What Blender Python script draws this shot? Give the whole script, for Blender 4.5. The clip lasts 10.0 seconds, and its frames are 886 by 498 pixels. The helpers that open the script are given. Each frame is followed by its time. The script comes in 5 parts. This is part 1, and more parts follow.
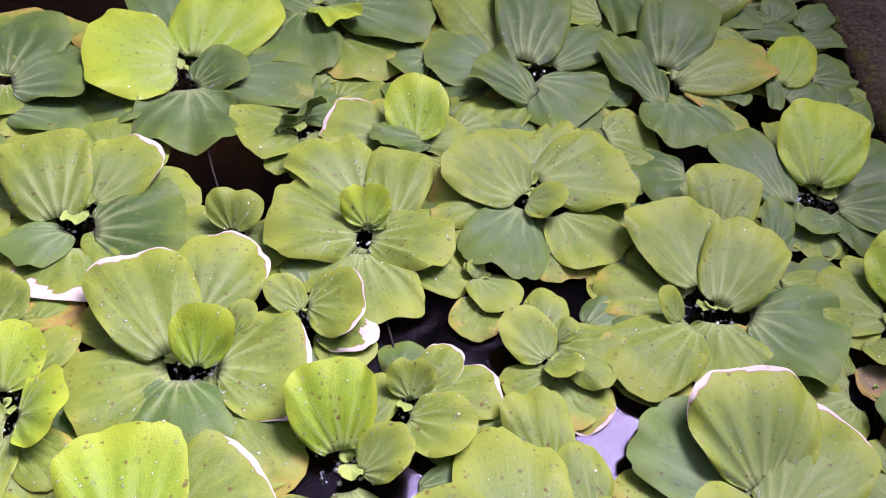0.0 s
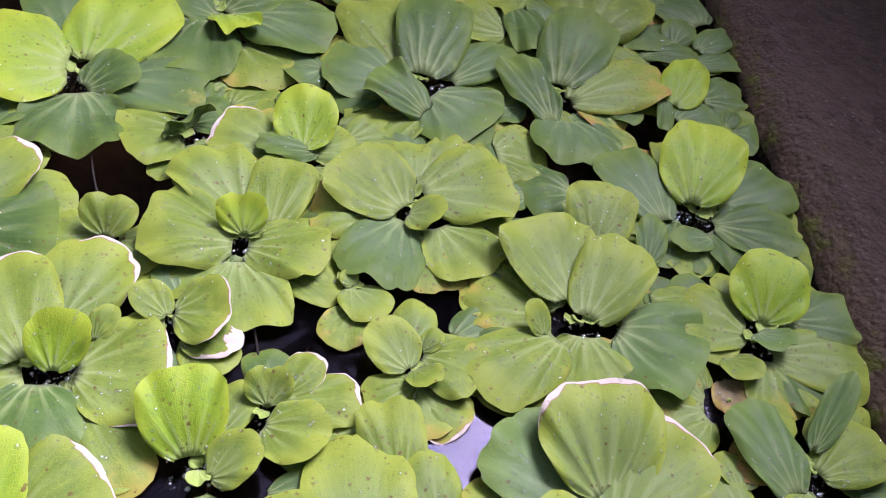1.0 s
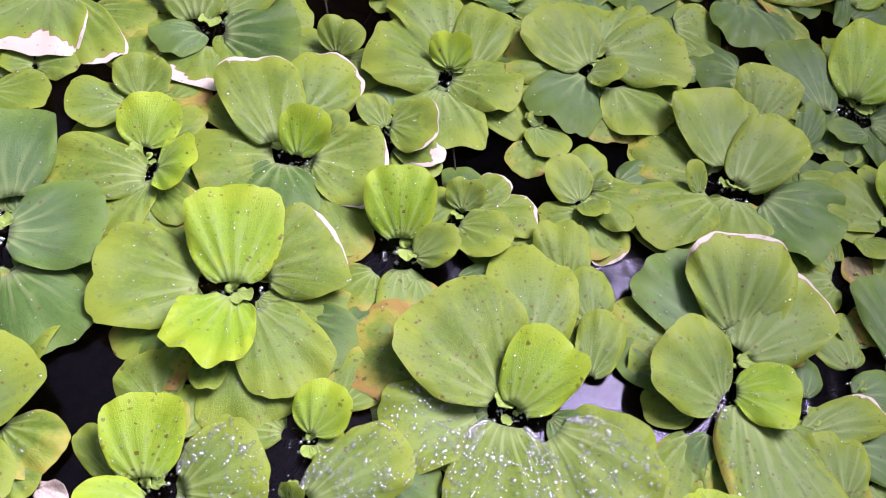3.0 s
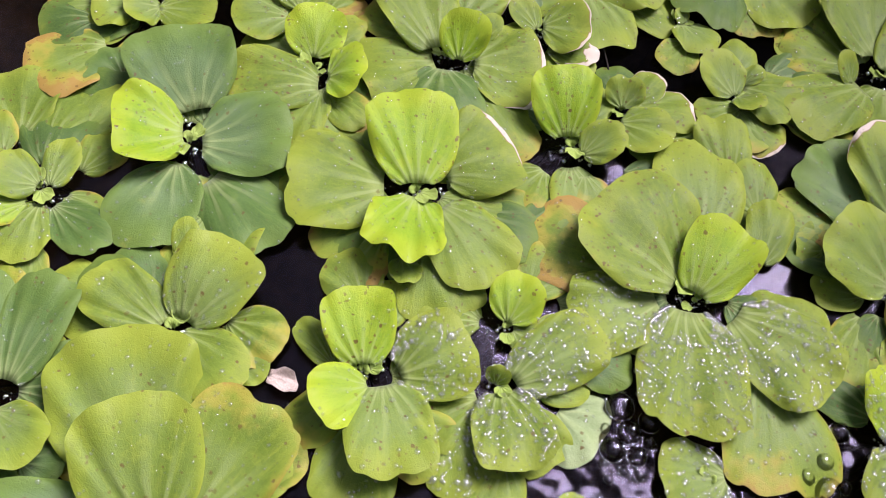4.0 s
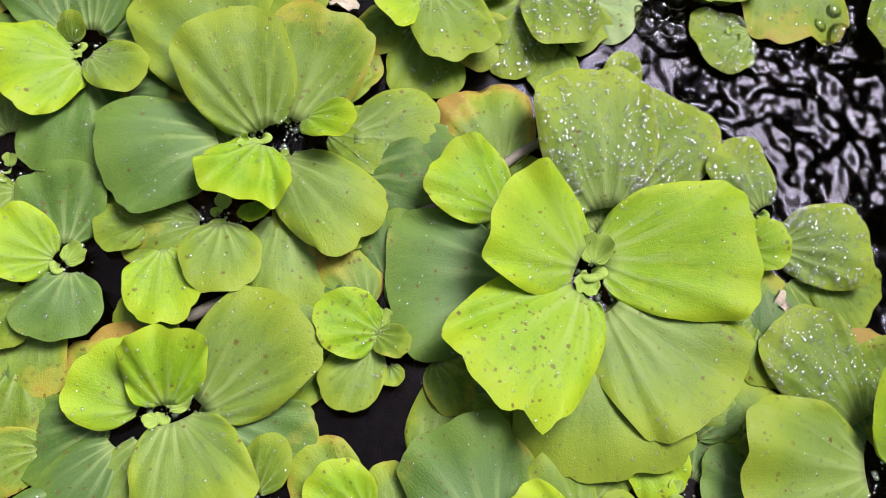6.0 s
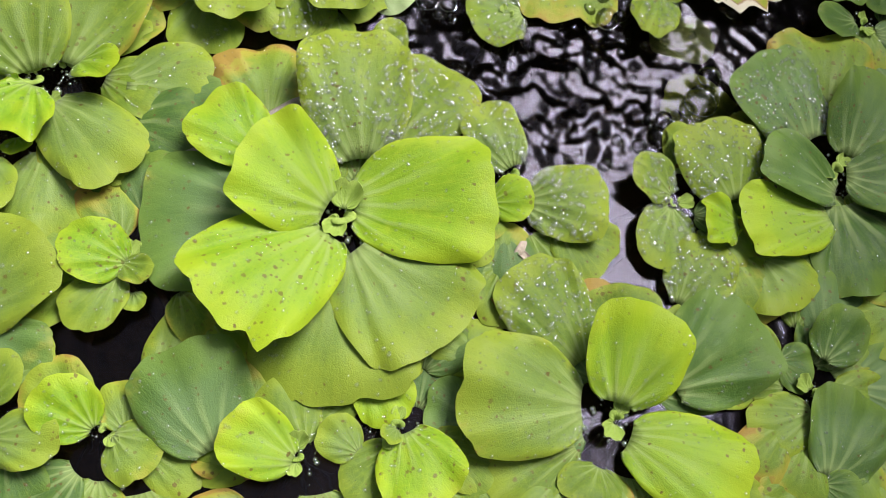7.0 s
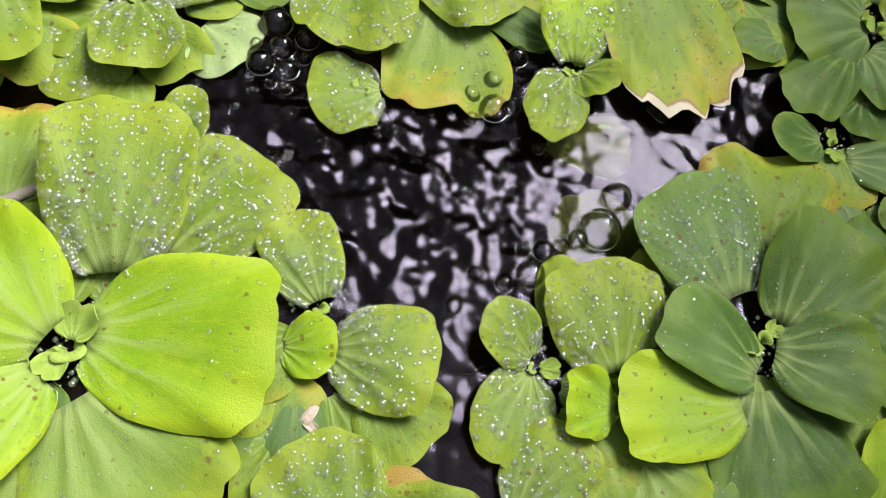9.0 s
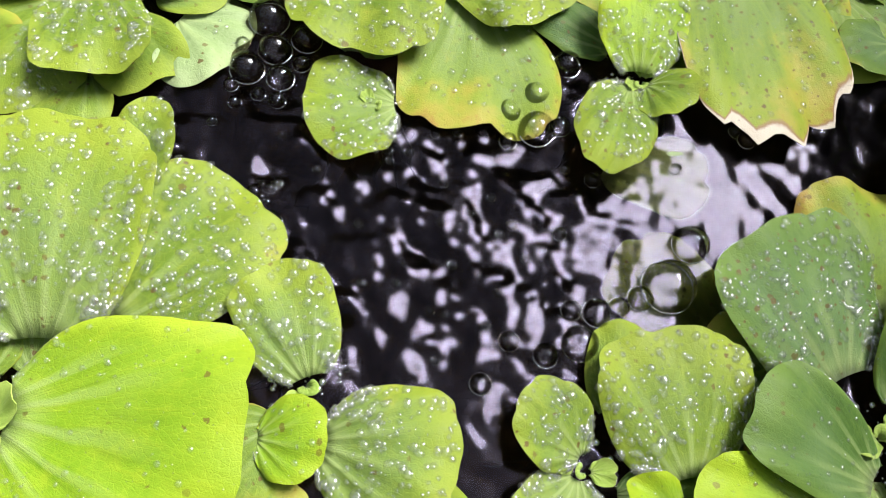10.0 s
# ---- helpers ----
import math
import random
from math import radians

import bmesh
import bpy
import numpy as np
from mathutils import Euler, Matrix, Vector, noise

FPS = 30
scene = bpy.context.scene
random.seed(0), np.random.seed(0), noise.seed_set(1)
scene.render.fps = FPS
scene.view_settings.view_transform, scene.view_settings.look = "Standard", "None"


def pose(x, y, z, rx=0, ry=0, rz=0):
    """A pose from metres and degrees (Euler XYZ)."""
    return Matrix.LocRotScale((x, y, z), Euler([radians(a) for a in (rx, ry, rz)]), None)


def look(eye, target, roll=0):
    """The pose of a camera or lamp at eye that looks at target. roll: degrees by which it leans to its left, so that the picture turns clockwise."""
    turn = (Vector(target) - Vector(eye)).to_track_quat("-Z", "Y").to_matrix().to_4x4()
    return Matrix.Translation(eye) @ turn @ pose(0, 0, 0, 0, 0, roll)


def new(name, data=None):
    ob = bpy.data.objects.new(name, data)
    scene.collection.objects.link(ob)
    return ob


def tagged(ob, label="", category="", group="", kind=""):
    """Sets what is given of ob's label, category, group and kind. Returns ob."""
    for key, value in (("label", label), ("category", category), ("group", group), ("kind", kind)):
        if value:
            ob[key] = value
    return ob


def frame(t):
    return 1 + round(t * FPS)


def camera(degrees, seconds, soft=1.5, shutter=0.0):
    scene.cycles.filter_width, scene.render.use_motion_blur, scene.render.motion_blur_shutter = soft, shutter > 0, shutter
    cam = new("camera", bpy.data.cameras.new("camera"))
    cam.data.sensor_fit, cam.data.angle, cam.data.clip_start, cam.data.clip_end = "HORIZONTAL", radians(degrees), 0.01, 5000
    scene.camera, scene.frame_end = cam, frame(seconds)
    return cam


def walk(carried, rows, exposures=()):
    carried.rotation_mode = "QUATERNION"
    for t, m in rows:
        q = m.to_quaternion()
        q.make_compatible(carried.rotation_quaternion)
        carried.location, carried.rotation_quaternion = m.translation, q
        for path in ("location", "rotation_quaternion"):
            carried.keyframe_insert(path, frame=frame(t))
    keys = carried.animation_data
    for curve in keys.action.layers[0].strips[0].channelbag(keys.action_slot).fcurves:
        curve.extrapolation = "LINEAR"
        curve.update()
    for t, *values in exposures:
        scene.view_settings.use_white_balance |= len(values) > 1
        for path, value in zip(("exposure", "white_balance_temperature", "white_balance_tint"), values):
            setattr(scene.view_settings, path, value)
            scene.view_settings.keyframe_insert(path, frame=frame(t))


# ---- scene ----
cam = camera(56.4, 10.0, 0.8)
PATH = [
    (0, (0.036, 0.014, 0.354), (0.161, 1.399, -1.083), 10.3),
    (0.5, (0.051, 0.013, 0.358), (0.208, 1.407, -1.067), 11.8),
    (1, (0.084, 0.011, 0.369), (0.305, 1.412, -1.041), 14.3),
    (1.5, (0.088, 0.007, 0.368), (0.27, 1.388, -1.067), 14.8),
    (2, (0.083, -0.014, 0.37), (0.197, 1.28, -1.151), 17.0),
    (2.2, (0.078, -0.027, 0.371), (0.166, 1.228, -1.183), 17.1),
    (3.3, (0.02, -0.076, 0.405), (0.046, 1.042, -1.253), 17.0),
    (3.5, (0.006, -0.08, 0.405), (0.025, 1.001, -1.278), 16.2),
    (4, (-0.032, -0.106, 0.394), (-0.033, 0.889, -1.341), 13.9),
    (4.5, (-0.064, -0.14, 0.384), (-0.043, 0.679, -1.44), 12.3),
    (5, (-0.074, -0.179, 0.375), (-0.002, 0.583, -1.472), 12.9),
    (5.2, (-0.075, -0.187, 0.375), (0.011, 0.548, -1.483), 13.8),
    (6.3, (-0.046, -0.263, 0.373), (0.122, 0.427, -1.497), 16.8),
    (6.5, (-0.026, -0.269, 0.377), (0.148, 0.449, -1.481), 17.4),
    (7, (0.038, -0.292, 0.393), (0.288, 0.482, -1.433), 23.0),
    (7.5, (0.087, -0.234, 0.373), (0.293, 0.583, -1.44), 22.7),
    (8, (0.119, -0.205, 0.361), (0.318, 0.587, -1.465), 24.9),
    (8.5, (0.13, -0.195, 0.361), (0.339, 0.589, -1.467), 26.6),
    (9, (0.138, -0.18, 0.332), (0.326, 0.601, -1.499), 25.4),
    (9.5, (0.141, -0.15, 0.293), (0.273, 0.627, -1.545), 22.8),
    (10, (0.143, -0.13, 0.269), (0.252, 0.632, -1.577), 21.7),
]
# seconds, stops, kelvin, tint
EXPOSURES = [
    (0, 0.66, 5650, 54), (1, 0.63, 5550, 44), (1.5, 0.67, 5380, 27), (2.2, 0.61, 5200, 22), (3.3, 0.47, 5900, 41), (4, 0.35, 6050, 32), (4.5, 0.31, 6200, 24),
    (5, 0.25, 6400, 16), (6.5, 0.23, 6400, 9), (8, 0.35, 6600, 5), (8.5, 0.42, 6600, 5), (9, 0.47, 6600, 5), (10, 0.73, 6300, 10),
]
walk(cam, [(t, look(eye, target, roll)) for t, eye, target, roll in PATH], EXPOSURES)

# ---- daylight: overcast sky with a weak, wide sun ----
world = bpy.data.worlds.new("overcast")
scene.world = world
world.use_nodes = True
wn = world.node_tree
sky = wn.nodes.new("ShaderNodeTexSky")
sky.sky_type, sky.sun_disc = "NISHITA", False
sky.sun_elevation, sky.sun_rotation = radians(57), radians(40)
sky.air_density, sky.dust_density, sky.ozone_density = 1.0, 4.0, 1.0
wn.nodes["Background"].inputs["Strength"].default_value = 0.11
grey = wn.nodes.new("ShaderNodeHueSaturation")
grey.inputs["Saturation"].default_value = 0.4
wn.links.new(sky.outputs[0], grey.inputs["Color"])
wn.links.new(grey.outputs[0], wn.nodes["Background"].inputs["Color"])
sun_data = bpy.data.lights.new("sun", "SUN")
sun_data.energy, sun_data.angle, sun_data.color = 4.0, radians(30), (1.0, 0.955, 0.93)
sun = new("sun", sun_data)
sun.matrix_world = look((0.350, 0.417, 0.839), (0, 0, 0))


# ---- materials ----
def nodes_of(name):
    m = bpy.data.materials.new(name)
    m.use_nodes = True
    return m, m.node_tree, m.node_tree.nodes["Principled BSDF"]


class Net:
    """Short hand for wiring a node tree."""

    def __init__(self, tree):
        self.tree = tree

    def add(self, kind, **values):
        n = self.tree.nodes.new(kind)
        for key, value in values.items():
            setattr(n, key, value)
        return n

    def put(self, socket, value):
        if hasattr(value, "is_linked"):
            self.tree.links.new(value, socket)
        else:
            socket.default_value = value

    def math(self, op, a, b=0.0, clamp=False):
        n = self.add("ShaderNodeMath", operation=op, use_clamp=clamp)
        self.put(n.inputs[0], a), self.put(n.inputs[1], b)
        return n.outputs[0]

    def ramp(self, x, lo, hi, a=0.0, b=1.0):
        n = self.add("ShaderNodeMapRange", interpolation_type="SMOOTHSTEP")
        for i, value in enumerate((x, lo, hi, a, b)):
            self.put(n.inputs[i], value)
        return n.outputs[0]

    def mix(self, f, a, b):
        n = self.add("ShaderNodeMix", data_type="RGBA")
        self.put(n.inputs[0], f), self.put(n.inputs[6], a), self.put(n.inputs[7], b)
        return n.outputs[2]

    def noise(self, where, scale, detail=3.0, rough=0.55):
        n = self.add("ShaderNodeTexNoise")
        self.put(n.inputs["Vector"], where)
        n.inputs["Scale"].default_value, n.inputs["Detail"].default_value, n.inputs["Roughness"].default_value = scale, detail, rough
        return n.outputs["Fac"]

    def bump(self, height, strength, distance, normal=None):
        n = self.add("ShaderNodeBump")
        n.inputs["Strength"].default_value, n.inputs["Distance"].default_value = strength, distance
        self.put(n.inputs["Height"], height)
        if normal:
            self.put(n.inputs["Normal"], normal)
        return n.outputs[0]


def leaf_material(name, dark, light, edge, pale=(0.46, 0.56, 0.22, 1), through_light=0.22, sheen=0.10, wax=0.3):
    m, tree, bsdf = nodes_of(name)
    k = Net(tree)
    uv = k.add("ShaderNodeUVMap")
    xy = k.add("ShaderNodeSeparateXYZ")
    k.put(xy.inputs[0], uv.outputs[0])
    across, along = xy.outputs[0], xy.outputs[1]
    info = k.add("ShaderNodeObjectInfo")
    coord = k.add("ShaderNodeTexCoord")
    shift = k.add("ShaderNodeVectorMath", operation="ADD")
    far = k.math("MULTIPLY", info.outputs["Random"], 7.0)
    k.put(shift.inputs[0], coord.outputs["Object"]), k.put(shift.inputs[1], far)
    where = shift.outputs[0]
    spot, burn, age = [k.add("ShaderNodeAttribute", attribute_name=n).outputs["Fac"] for n in ("spot", "burn", "age")]

    wide = k.noise(where, 28.0, 2.0)
    fine = k.noise(where, 260.0, 4.0, 0.65)
    tone = k.math("ADD", k.math("MULTIPLY", wide, 1.5), k.math("MULTIPLY", info.outputs["Random"], 0.6))
    colour = k.mix(k.ramp(tone, 0.55, 1.5), (*dark, 1), (*light, 1))
    colour = k.mix(k.math("MULTIPLY", k.ramp(fine, 0.42, 0.7), 0.35), colour, (*light, 1))
    # fibrous streaks that run with the veins, and broad blotches
    fibre = k.add("ShaderNodeCombineXYZ")
    k.put(fibre.inputs[0], k.math("MULTIPLY", across, 26.0)), k.put(fibre.inputs[1], k.math("MULTIPLY", along, 2.2)), k.put(fibre.inputs[2], far)
    streak = k.noise(fibre.outputs[0], 1.6, 4.0, 0.7)
    colour = k.mix(k.ramp(streak, 0.50, 0.78, 0.0, 0.55), colour, (*edge, 1))
    colour = k.mix(k.ramp(streak, 0.48, 0.25, 0.0, 0.4), colour, tuple(0.55 * c for c in dark) + (1,))
    blotch = k.noise(where, 75.0, 3.0, 0.6)
    colour = k.mix(k.ramp(blotch, 0.55, 0.75, 0.0, 0.45), colour, (*edge, 1))
    # grey waxy bloom over the middle of the blade, leaving the rim yellower
    bloom = k.math("MULTIPLY", k.ramp(k.math("ADD", wide, k.math("MULTIPLY", info.outputs["Random"], 0.7)), 0.62, 1.05), k.ramp(k.math("ADD", along, k.math("MULTIPLY", blotch, 0.3)), 1.05, 0.6))
    colour = k.mix(k.math("MULTIPLY", bloom, wax), colour, (0.18, 0.28, 0.135, 1))
    # fan of veins, paler than the blade and fading towards the rim
    warp = k.math("ADD", k.math("MULTIPLY", across, 46.0), k.math("MULTIPLY", wide, 5.0))
    vein = k.math("SINE", warp)
    vein = k.math("MULTIPLY", k.ramp(vein, 0.2, 1.0), k.ramp(along, 0.8, 0.05, 0.0, 0.42))
    colour = k.mix(vein, colour, pale)
    # fine net between the veins
    net = k.add("ShaderNodeTexVoronoi", feature="DISTANCE_TO_EDGE")
    net.inputs["Scale"].default_value = 380.0
    k.put(net.inputs["Vector"], where)
    net_line = k.ramp(net.outputs["Distance"], 0.0, 0.12, 1.0, 0.0)
    colour = k.mix(k.math("MULTIPLY", net_line, 0.14), colour, (*edge, 1))
    # rim and pale foot
    rim = k.math("MULTIPLY", k.ramp(k.math("ADD", along, k.math("MULTIPLY", wide, 0.5)), 0.88, 1.3), 0.62)
    colour = k.mix(rim, colour, (*edge, 1))
    colour = k.mix(k.ramp(along, 0.0, 0.25, 0.45, 0.0), colour, pale)
    # yellowing and tanning with age
    old = k.ramp(k.math("ADD", age, k.math("MULTIPLY", k.math("SUBTRACT", blotch, 0.5), 1.5)), 0.45, 0.95)
    colour = k.mix(k.math("MULTIPLY", old, 0.85), colour, (0.46, 0.40, 0.06, 1))
    tan = k.ramp(k.math("ADD", age, k.math("ADD", k.math("MULTIPLY", k.math("SUBTRACT", blotch, 0.5), 1.6), k.math("MULTIPLY", k.math("SUBTRACT", fine, 0.5), 0.8))), 0.9, 1.15)
    colour = k.mix(k.math("MULTIPLY", tan, 0.8), colour, (0.42, 0.25, 0.06, 1))
    # brown feeding spots
    cells = k.add("ShaderNodeTexVoronoi", feature="F1")
    cells.inputs["Scale"].default_value = 300.0
    k.put(cells.inputs["Vector"], where)
    pick = k.add("ShaderNodeSeparateColor")
    k.put(pick.inputs[0], cells.outputs["Color"])
    size = k.math("MULTIPLY", k.math("POWER", pick.outputs[1], 2.0), 0.24)
    dot = k.ramp(k.math("ADD", cells.outputs["Distance"], k.math("MULTIPLY", k.math("SUBTRACT", fine, 0.5), 1.5)), size, k.math("ADD", size, 0.10), 1.0, 0.0)
    chosen = k.math("LESS_THAN", pick.outputs[0], spot)
    colour = k.mix(k.math("MULTIPLY", k.math("MULTIPLY", dot, chosen), k.math("ADD", 0.35, k.math("MULTIPLY", pick.outputs[2], 0.5))), colour, (0.15, 0.075, 0.025, 1))
    # scorched paper-white rim with a tan border
    scorch = k.math("ADD", burn, k.math("MULTIPLY", k.math("SUBTRACT", fine, 0.5), 0.25))
    colour = k.mix(k.ramp(scorch, 0.25, 0.45), colour, (0.36, 0.22, 0.11, 1))
    colour = k.mix(k.ramp(scorch, 0.42, 0.6), colour, (0.76, 0.68, 0.54, 1))

    k.put(bsdf.inputs["Base Color"], colour)
    k.put(bsdf.inputs["Roughness"], k.ramp(fine, 0.3, 0.7, 0.42, 0.62))
    bsdf.inputs["Specular IOR Level"].default_value = 0.26
    bsdf.inputs["Sheen Weight"].default_value, bsdf.inputs["Sheen Roughness"].default_value = sheen, 0.4
    velvet = k.noise(where, 1500.0, 2.0)
    rib = k.math("SINE", warp)
    relief = k.math("ADD", k.math("ADD", k.math("MULTIPLY", velvet, 0.25), k.math("MULTIPLY", streak, 0.6)), k.math("ADD", k.math("MULTIPLY", fine, 0.45), k.math("ADD", k.math("MULTIPLY", k.math("MULTIPLY", rib, k.ramp(along, 1.0, 0.2)), 0.3), k.math("MULTIPLY", net_line, -0.08))))
    normal = k.bump(relief, 0.6, 0.0007)
    k.put(bsdf.inputs["Normal"], normal)
    glow = k.add("ShaderNodeBsdfTranslucent")
    k.put(glow.inputs["Color"], k.mix(0.35, colour, (0.5, 0.65, 0.03, 1)))
    k.put(glow.inputs["Normal"], normal)
    blend = k.add("ShaderNodeMixShader")
    blend.inputs[0].default_value = through_light
    k.put(blend.inputs[1], bsdf.outputs[0]), k.put(blend.inputs[2], glow.outputs[0])
    k.put(tree.nodes["Material Output"].inputs["Surface"], blend.outputs[0])
    return m


LEAF_GREEN = leaf_material("leaf_green", (0.138, 0.232, 0.025), (0.245, 0.36, 0.032), (0.36, 0.44, 0.043), sheen=0.13, wax=0.36)
LEAF_LIME = leaf_material("leaf_lime", (0.21, 0.39, 0.015), (0.345, 0.53, 0.019), (0.46, 0.57, 0.029), wax=0.2)
# dull green, darkened further to carry the shade on far and right leaves
LEAF_DULL_SHADED = leaf_material("leaf_dull_shaded", (0.062, 0.135, 0.026), (0.102, 0.195, 0.036), (0.20, 0.30, 0.038), sheen=0.16, wax=0.4)
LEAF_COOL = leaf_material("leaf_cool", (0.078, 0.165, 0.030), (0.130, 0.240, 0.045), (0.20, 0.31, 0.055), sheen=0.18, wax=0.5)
LEAF_PALE = leaf_material("leaf_pale", (0.30, 0.42, 0.16), (0.42, 0.54, 0.26), (0.5, 0.6, 0.3))
LEAF_BUD = leaf_material("leaf_bud", (0.31, 0.46, 0.07), (0.42, 0.57, 0.12), (0.48, 0.60, 0.14), wax=0.0)
LEAF_DEAD = leaf_material("leaf_dead", (0.16, 0.11, 0.04), (0.30, 0.20, 0.08), (0.40, 0.22, 0.05), (0.3, 0.25, 0.12, 1))


def glass_material(name, colour, rough, ior):
    m, tree, bsdf = nodes_of(name)
    bsdf.inputs["Base Color"].default_value = (*colour, 1)
    bsdf.inputs["Roughness"].default_value, bsdf.inputs["IOR"].default_value = rough, ior
    bsdf.inputs["Transmission Weight"].default_value = 1.0
    return m


def drop_material():
    """Beads of water on a hairy leaf: clear, with a silvery gloss from the air caught below and a little white painted
    in for inner light.
    """
    m = glass_material("water_drop", (1, 1, 1), 0.0, 1.33)
    k = Net(m.node_tree)
    clear, silver = k.add("ShaderNodeBsdfTransparent"), k.add("ShaderNodeBsdfGlossy")
    silver.inputs["Color"].default_value, silver.inputs["Roughness"].default_value = (0.95, 0.97, 0.95, 1), 0.05
    # diffuse white stands in for sky light reflected inside the bead
    lit_white = k.add("ShaderNodeBsdfDiffuse")
    lit_white.inputs["Color"].default_value = (0.86, 0.9, 0.78, 1)
    first, second, third = k.add("ShaderNodeMixShader"), k.add("ShaderNodeMixShader"), k.add("ShaderNodeMixShader")
    first.inputs[0].default_value, second.inputs[0].default_value, third.inputs[0].default_value = 0.15, 0.11, 0.06
    k.put(first.inputs[1], clear.outputs[0]), k.put(first.inputs[2], m.node_tree.nodes["Principled BSDF"].outputs[0])
    k.put(second.inputs[1], first.outputs[0]), k.put(second.inputs[2], silver.outputs[0])
    k.put(third.inputs[1], second.outputs[0]), k.put(third.inputs[2], lit_white.outputs[0])
    k.put(m.node_tree.nodes["Material Output"].inputs["Surface"], third.outputs[0])
    return m


DROP = drop_material()
COLLAR = drop_material()
# gloss raised far above water's own, to draw a bright outline
COLLAR.node_tree.nodes["Mix Shader.001"].inputs[0].default_value = 0.8


def water_material():
    m, tree, bsdf = nodes_of("pond_water")
    k = Net(tree)
    bsdf.inputs["Base Color"].default_value = (0.32, 0.27, 0.17, 1)
    bsdf.inputs["Roughness"].default_value, bsdf.inputs["IOR"].default_value = 0.1, 1.33
    bsdf.inputs["Transmission Weight"].default_value = 1.0
    # lavender of the reflected sky is put in here as a tint
    bsdf.inputs["Specular Tint"].default_value = (0.66, 0.62, 0.84, 1)
    coord = k.add("ShaderNodeTexCoord")
    k.put(bsdf.inputs["Normal"], k.bump(k.noise(coord.outputs["Object"], 45.0, 2.0), 0.2, 0.002))
    return m


WATER = water_material()


def film_material():
    """Soap-thin skin of a bubble: clear, with a mirror gloss towards the rim."""
    m, tree, bsdf = nodes_of("bubble_film")
    k = Net(tree)
    clear, gloss = k.add("ShaderNodeBsdfTransparent"), k.add("ShaderNodeBsdfGlossy")
    clear.inputs["Color"].default_value = (0.985, 0.985, 0.99, 1)
    gloss.inputs["Roughness"].default_value = 0.02
    weight = k.add("ShaderNodeFresnel")
    weight.inputs["IOR"].default_value = 1.7
    blend = k.add("ShaderNodeMixShader")
    k.put(blend.inputs[0], k.math("MULTIPLY", weight.outputs[0], 0.9)), k.put(blend.inputs[1], clear.outputs[0]), k.put(blend.inputs[2], gloss.outputs[0])
    k.put(tree.nodes["Material Output"].inputs["Surface"], blend.outputs[0])
    return m


FILM = film_material()


def rough_material(name, dark, light, accent, scale, rough=0.85, relief=0.004, accent_low=0.6):
    m, tree, bsdf = nodes_of(name)
    k = Net(tree)
    where = k.add("ShaderNodeTexCoord").outputs["Object"]
    wide, fine = k.noise(where, scale, 4.0, 0.6), k.noise(where, scale * 9, 5.0, 0.7)
    colour = k.mix(k.ramp(fine, 0.3, 0.7), (*dark, 1), (*light, 1))
    colour = k.mix(k.math("MULTIPLY", k.ramp(wide, accent_low, accent_low + 0.2), 0.6), colour, (*accent, 1))
    grit = k.add("ShaderNodeTexVoronoi")
    grit.inputs["Scale"].default_value = scale * 22
    k.put(grit.inputs["Vector"], where)
    colour = k.mix(k.ramp(grit.outputs["Distance"], 0.1, 0.0, 0.0, 0.5), colour, (0.55, 0.52, 0.5, 1))
    k.put(bsdf.inputs["Base Color"], colour)
    bsdf.inputs["Roughness"].default_value = rough
    k.put(bsdf.inputs["Normal"], k.bump(k.math("ADD", wide, k.math("MULTIPLY", fine, 0.6)), 0.9, relief))
    return m


